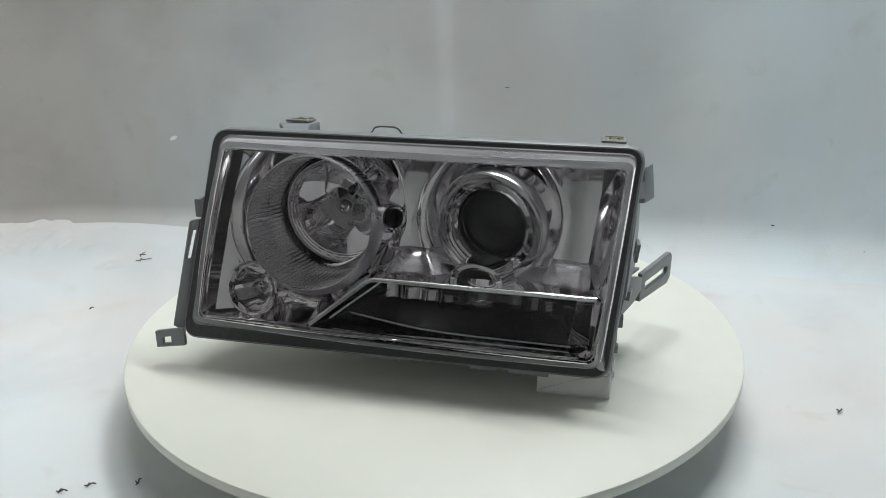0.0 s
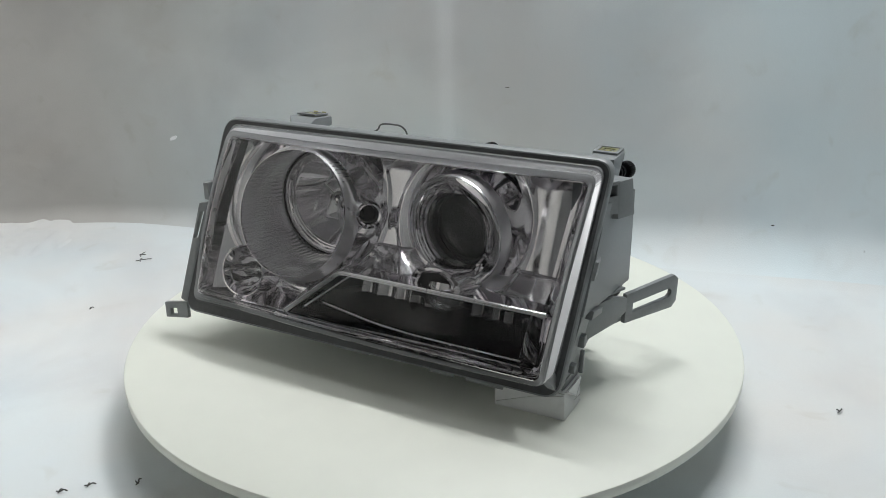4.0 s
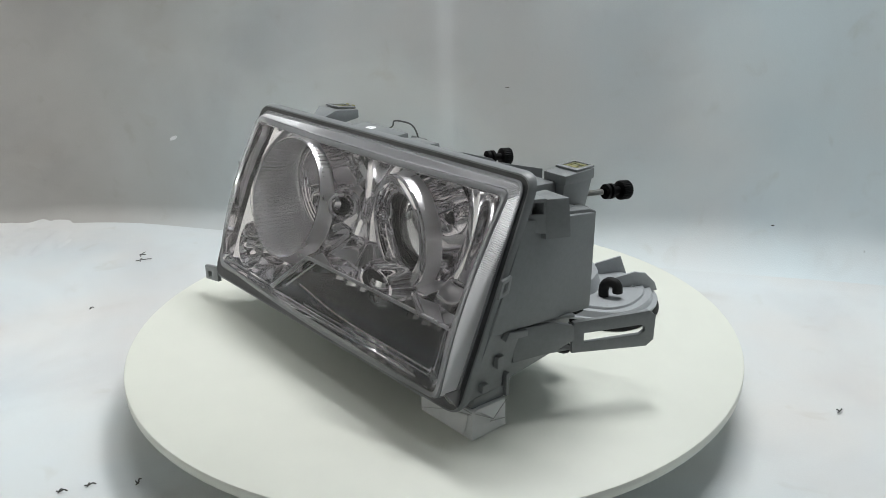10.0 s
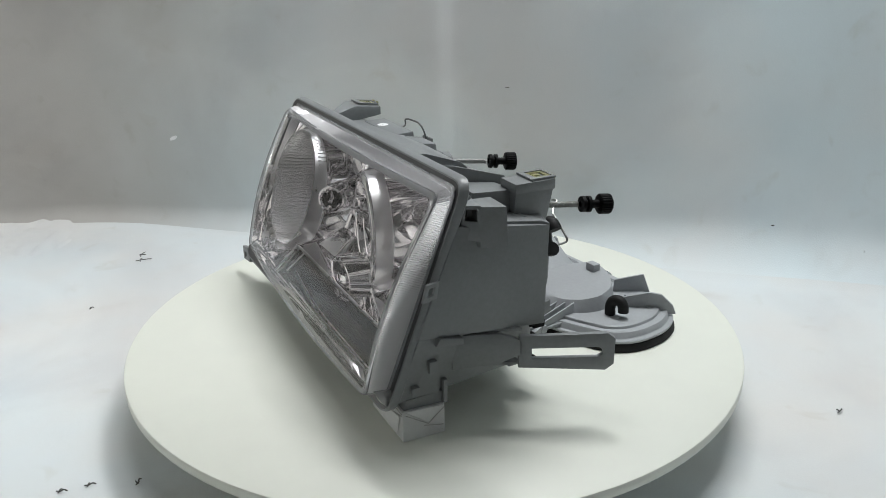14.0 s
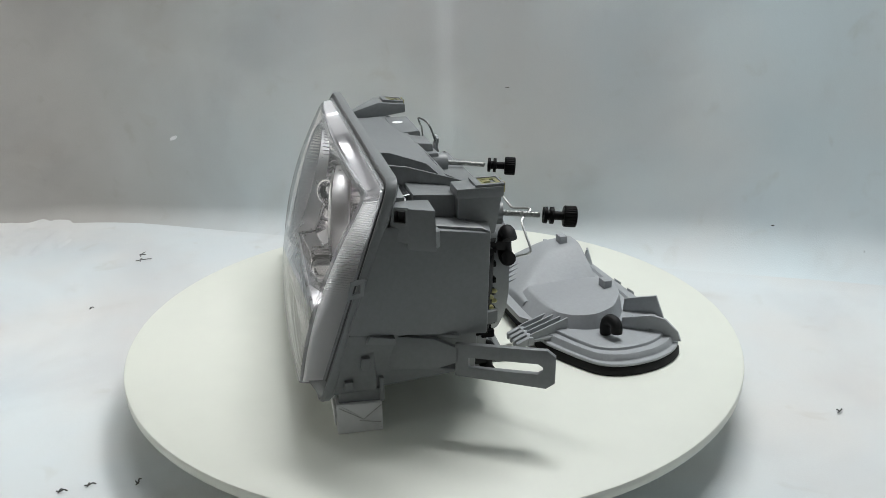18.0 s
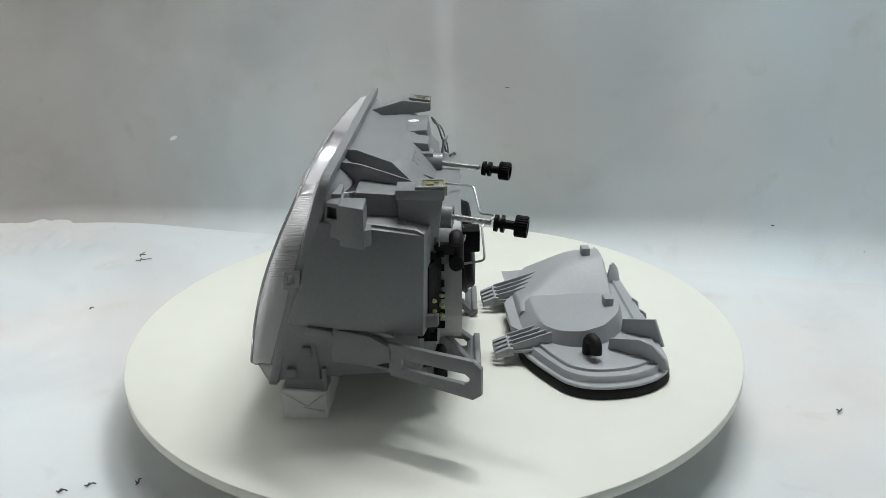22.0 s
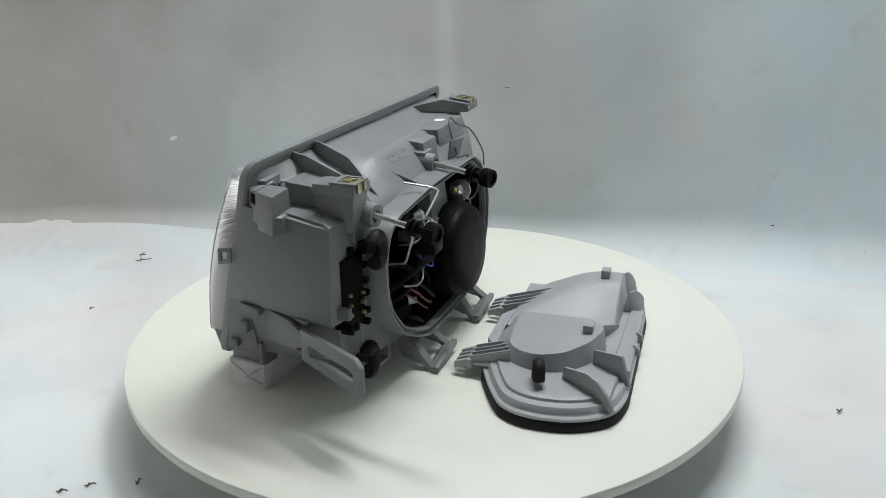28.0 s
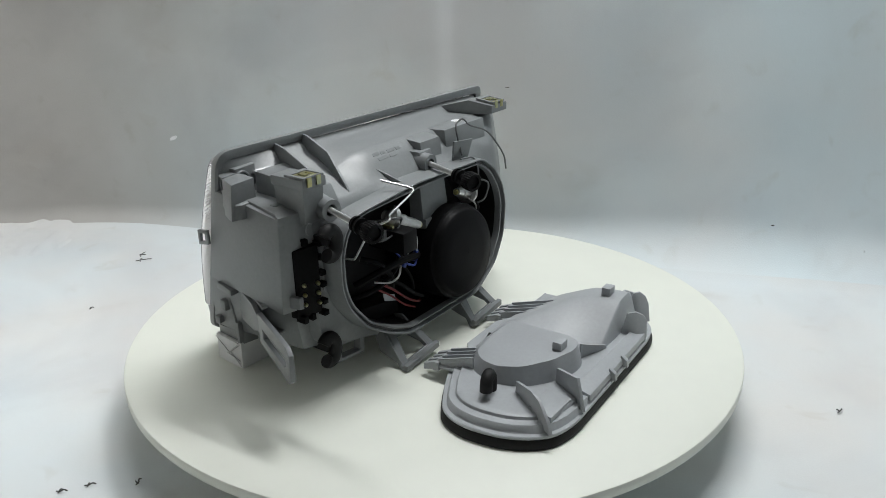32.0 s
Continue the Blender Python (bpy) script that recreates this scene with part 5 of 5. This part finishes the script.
def hump(base, top, c, zb, height, r0, r1, k=0.35):
    """A moulded hump: base outline at zb, top outline at height(x, y), with a rounded shoulder."""
    a, b = star(rpoly(base, r0, 6), c, 96), star(rpoly(top, r1, 6), c, 96)
    loops = []
    for s, up in ((-0.06, 0.0), (0.0, 0.06), (k, 0.5), (0.86, 0.9), (0.96, 0.985), (1.12, 1.0)):
        loop = []
        for p, q in zip(a, b):
            m = p + (q - p) * s
            if s > 1:
                m = q + (Vector(c) - q) * 0.06
            loop.append(mm(m.x, m.y, zb + (height(m.x, m.y) - zb) * up))
        loops.append(loop)
    c3 = Vector(c)
    loops.append([mm(c3.x + (v.x * 1000 - c3.x) * 0.5, c3.y + (v.y * 1000 - c3.y) * 0.5, height(c3.x + (v.x * 1000 - c3.x) * 0.5, c3.y + (v.y * 1000 - c3.y) * 0.5)) for v in loops[-1]])
    return loft(loops, cap_end=True)


def ease(t):
    t = min(1.0, max(0.0, t))
    return t * t * (3 - 2 * t)


def lower_of(*heights):
    """The least of the heights, with the meeting edges rounded off."""
    return -2.2 * math.log(sum(math.exp(-h / 2.2) for h in heights))


def tall_hump():
    """The taller hump: a plateau with one flat flank down to the crease against the broad hump, and a ramp towards the hinge."""
    rows = []
    for j in range(97):
        y = 43 + 127 * j / 96
        crest = 54 + 4 * ease((y - 105) / 55)
        low = 33 - 9 * ease((y - 105) / 55)
        crease = 17 - 0.05 * (y - 48)
        far = -46 - 58 * ease((y - 40) / 34)
        row = []
        for i in range(91):
            x = -106 + 150 * i / 90
            flank = low + (crest - low) * (crease - x) / (crease + 42) if x < crease else low - 0.12 * (x - crease)
            ramp = 22 + 0.5 * (y - 47) + 7 * (x + 42) / 59
            z = lower_of(flank, crest + 1.5, ramp, 18 + 44 * ease((x - far) / 36))
            z = 18 + (z - 18) * (1 - ease((y - 161) / 7)) * ease((y - 42) / 7)
            row.append(mm(x, y, max(z, 17)))
        rows.append(row)
    return loft(rows, ring=False)


def build_cover():
    part("gasket", loft([cover_ring(15, 0), cover_ring(16.2, 1.5), cover_ring(15.6, 5), cover_ring(13.2, 9), cover_ring(10, 10), cover_ring(-4, 10), cover_ring(-4, 0)], closed=True), RUBBER, cover, "black rubber gasket", smooth=True)
    part("cover_plate", loft([cover_ring(11, 9.5), cover_ring(13.5, 10.2), cover_ring(13.8, 12.4), cover_ring(13, 13.2), cover_ring(8.5, 13.4), cover_ring(7.5, 14.2), cover_ring(6, 19.5), cover_ring(5, 20.4), cover_ring(-2, 20.2), cover_ring(-3, 20.6), cover_ring(-4, 23.2), cover_ring(-5, 23.8), cover_ring(-12, 23.8)], cap_end=True), GREY_PALE, cover, smooth=True, sharp=35)
    part("hump", hump([(8, 44), (78, 44), (112, 64), (124, 86), (127, 104), (119, 129), (93, 151), (62, 161), (42, 158), (24, 138)], [(18, 60), (60, 61), (97, 65), (114, 79), (122, 100), (115, 125), (90, 146), (62, 156), (45, 153), (34, 138)], (74, 108), 20, lambda x, y: 35 + 0.11 * (y - 48), 14, 8), GREY_PALE, cover, "broad flat-topped hump", smooth=True, sharp=38)
    part("hump", tall_hump(), GREY_PALE, cover, "tall sloping hump", smooth=True, sharp=60)
    for x, y, z in ((65, 141, 46), (-57, 142, 59)):
        part("nub", box(x - 7, x + 7, y - 5, y + 5, z - 4, z + 8), GREY_PALE, cover, bevel=0.0006)
    curl = [(-5, 22), (-6, 31), (-4.5, 39), (1, 43.5), (8, 43), (11, 38), (11.5, 31)]
    part("plug", tube([mm(143 + 0.966 * s, 105 + 0.26 * s, z) for s, z in curl], 0.0061, 18, smooth=2), RUBBER, cover, "black rubber breather elbow", smooth=True)
    part("plug_seat", lathe([(0.013, 0.0), (0.012, 0.002), (0.006, 0.0025)], mm(143, 105, 18), (0, 0, 1), 32), GREY_PALE, cover, smooth=True)
    # hinge tongues with their fins
    for x0, x1, y0, z0, dy, dz in ((84, 113, 57, 31, 13, 6), (-52, -18, 88, 40, -26, -7)):
        xm = (x0 + x1) / 2
        part("hinge_tongue", slab([mm(x0, 22, 12), mm(x1, 22, 12), mm(x1 + 5, 50, 16), mm(x0 - 5, 50, 16)], mm(0, 0, 3)), GREY_PALE, cover, bevel=0.0006)
        part("hinge_bar", loft([[mm(x0 - 2, 22, 10), mm(x0 - 2, 30, 11), mm(x0 - 2, 29, 20), mm(x0 - 2, 24, 20)], [mm(x1 + 3, 22, 10), mm(x1 + 3, 30, 11), mm(x1 + 3, 29, 20), mm(x1 + 3, 24, 20)]], True, True), GREY_PALE, cover, bevel=0.0008)
        for i in range(4):
            k = i / 3
            x = x0 + (x1 - x0 - 2.4) * k
            t = x + (x - xm) * 0.12
            ye, ze = y0 + dy * k, z0 + dz * k
            part("hinge_fin", slab([mm(x, 27, 12), mm(x, 26, 22), mm(t, ye, ze), mm(t, ye, 17)], mm(1.8, 0, 0)), GREY_PALE, cover, bevel=0.0004)
            part("hinge_finger", loft([[mm(x - 1.2, 10, 7), mm(x + 4.0, 10, 7), mm(x + 4.0, 10, 14), mm(x - 1.2, 10, 14)], [mm(x - 1.2, 25, 11), mm(x + 4.0, 25, 11), mm(x + 4.0, 25, 20), mm(x - 1.2, 25, 20)]], True, True), GREY_PALE, cover, bevel=0.0008)
    # upright plates and the rail along the far edge
    part("upright_tab", slab([mm(130, 126, 19), mm(131, 127, 36), mm(150, 152, 43), mm(158, 164, 40), mm(165, 176, 26), mm(167, 180, 15), mm(160, 168, 15)], mm(-2, 2.4, 0)), GREY_PALE, cover, bevel=0.0005)
    part("upright_tab", slab([mm(92, 150, 19), mm(93, 151, 39), mm(106, 170, 44), mm(112, 180, 46), mm(118, 190, 16), mm(108, 176, 16)], mm(-2, 2.4, 0)), GREY_PALE, cover, bevel=0.0005)
    part("tab_bridge", slab([mm(110, 152, 26), mm(150, 150, 26), mm(156, 176, 26), mm(116, 178, 26)], mm(0, 0, -7)), GREY_PALE, cover, bevel=0.001)
    part("upright_tab", slab([mm(-38, 166, 20), mm(-40, 172, 48), mm(-50, 178, 47), mm(-61, 183, 40), mm(-62, 187, 34), mm(-54, 190, 15), mm(-44, 186, 15)], mm(-2.4, -1.4, 0)), GREY_PALE, cover, bevel=0.0005)
    part("upright_tab", slab([mm(-84, 150, 20), mm(-87, 161, 51), mm(-97, 165, 50), mm(-107, 169, 42), mm(-107, 173, 34), mm(-101, 178, 15), mm(-92, 172, 15)], mm(-2.4, -1.4, 0)), GREY_PALE, cover, bevel=0.0005)
    part("upright_tab", slab([mm(-98, 134, 20), mm(-104, 140, 40), mm(-111, 143, 42), mm(-118, 152, 38), mm(-119, 155, 15), mm(-104, 146, 15)], mm(-2.4, -1.4, 0)), GREY_PALE, cover, bevel=0.0005)
    part("valley_fin", slab([mm(36, 150, 22), mm(36, 150, 40), mm(20, 158, 34), mm(1, 164, 27), mm(1, 164, 22)], mm(0.6, 2.4, 0)), GREY_PALE, cover, bevel=0.0004)
    part("edge_rail", loft([[mm(96, 166, 18), mm(96, 189, 15), mm(96, 188, 22), mm(96, 171, 27)], [mm(-62, 172, 18), mm(-62, 189, 15), mm(-62, 188, 22), mm(-62, 176, 27)]], True, True), GREY_PALE, cover, bevel=0.001)
    for x in (40, 8):
        part("rail_clip", loft([[mm(x, 186, 14), mm(x + 5, 186, 14), mm(x + 5, 186, 26), mm(x, 186, 26)], [mm(x, 194, 13), mm(x + 5, 194, 13), mm(x + 5, 193, 21), mm(x, 193, 21)]], True, True), GREY_PALE, cover, bevel=0.0006)
    part("front_sill", slab([mm(-56, 54, 21.5), mm(-16, 43, 21.5), mm(2, 33, 21.5), mm(64, 33, 21.5), mm(76, 41, 21.5), mm(88, 50, 21.5)], mm(0, 0, -7.5)), GREY_PALE, cover, bevel=0.0012)


build_cover()

# ---------------------------------------------------------------- folded card under the lamp corner
CARD_AT = Matrix.Translation((0.171, -0.184, 0.0)) @ Euler((0, 0, radians(-13.2))).to_matrix().to_4x4()
card_box = thing("card_box", "small folded white card box propping the lamp", "box", CARD_AT)


def build_card():
    n = [mm(-72, 1, 0), mm(0, 0, 0), mm(2, 42, 0), mm(-70, 44, 0)]
    top = [mm(-72, 1, 33), mm(-1, 0, 31), mm(1, 42, 30), mm(-70, 44, 32)]
    part("card_body", loft([n, top], True, True), CARD, card_box, bevel=0.0012)
    part("card_flap", slab([mm(0.8, 3, 32), mm(2.4, 24, 16), mm(2.2, 40, 30)], mm(1.0, 0, 0)), CARD, card_box, bevel=0.0003)
    part("card_flap", slab([mm(0.4, 1, 30), mm(2.4, 41, 1), mm(2.2, 41, 3), mm(0.6, 3, 31)], mm(0.7, 0, 0)), CARD, card_box, bevel=0.0002)
    # Thin grey rods paint the shade along the card's folds.
    line = lambda *pts: part("fold_shade_line", tube([mm(*p) for p in pts], 0.00045, 5, smooth=0), FOLD_SHADE, card_box, "grey line painting the shade of a fold", smooth=True)
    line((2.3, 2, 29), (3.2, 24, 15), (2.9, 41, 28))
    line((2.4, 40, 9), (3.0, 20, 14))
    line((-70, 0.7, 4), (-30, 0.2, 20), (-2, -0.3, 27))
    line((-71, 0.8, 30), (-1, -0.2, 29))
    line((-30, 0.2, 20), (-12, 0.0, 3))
    part("card_flap", slab([mm(-68, 0.2, 5), mm(-31, -0.4, 20), mm(-4, -0.9, 26), mm(-10, -0.9, 4)], mm(0, -0.5, 0)), CARD, card_box)


build_card()
scraps()
flecks()


def motions():
    """The disc turns at an even pace and carries all that lies on it."""
    for ob, base in ((turntable, Matrix.Identity(4)), (lamp, LAMP_AT), (cover, COVER_AT), (card_box, CARD_AT)):
        walk(ob, [(t, Euler((0, 0, radians(turn(t)))).to_matrix().to_4x4() @ base) for t in TIMES])


motions()
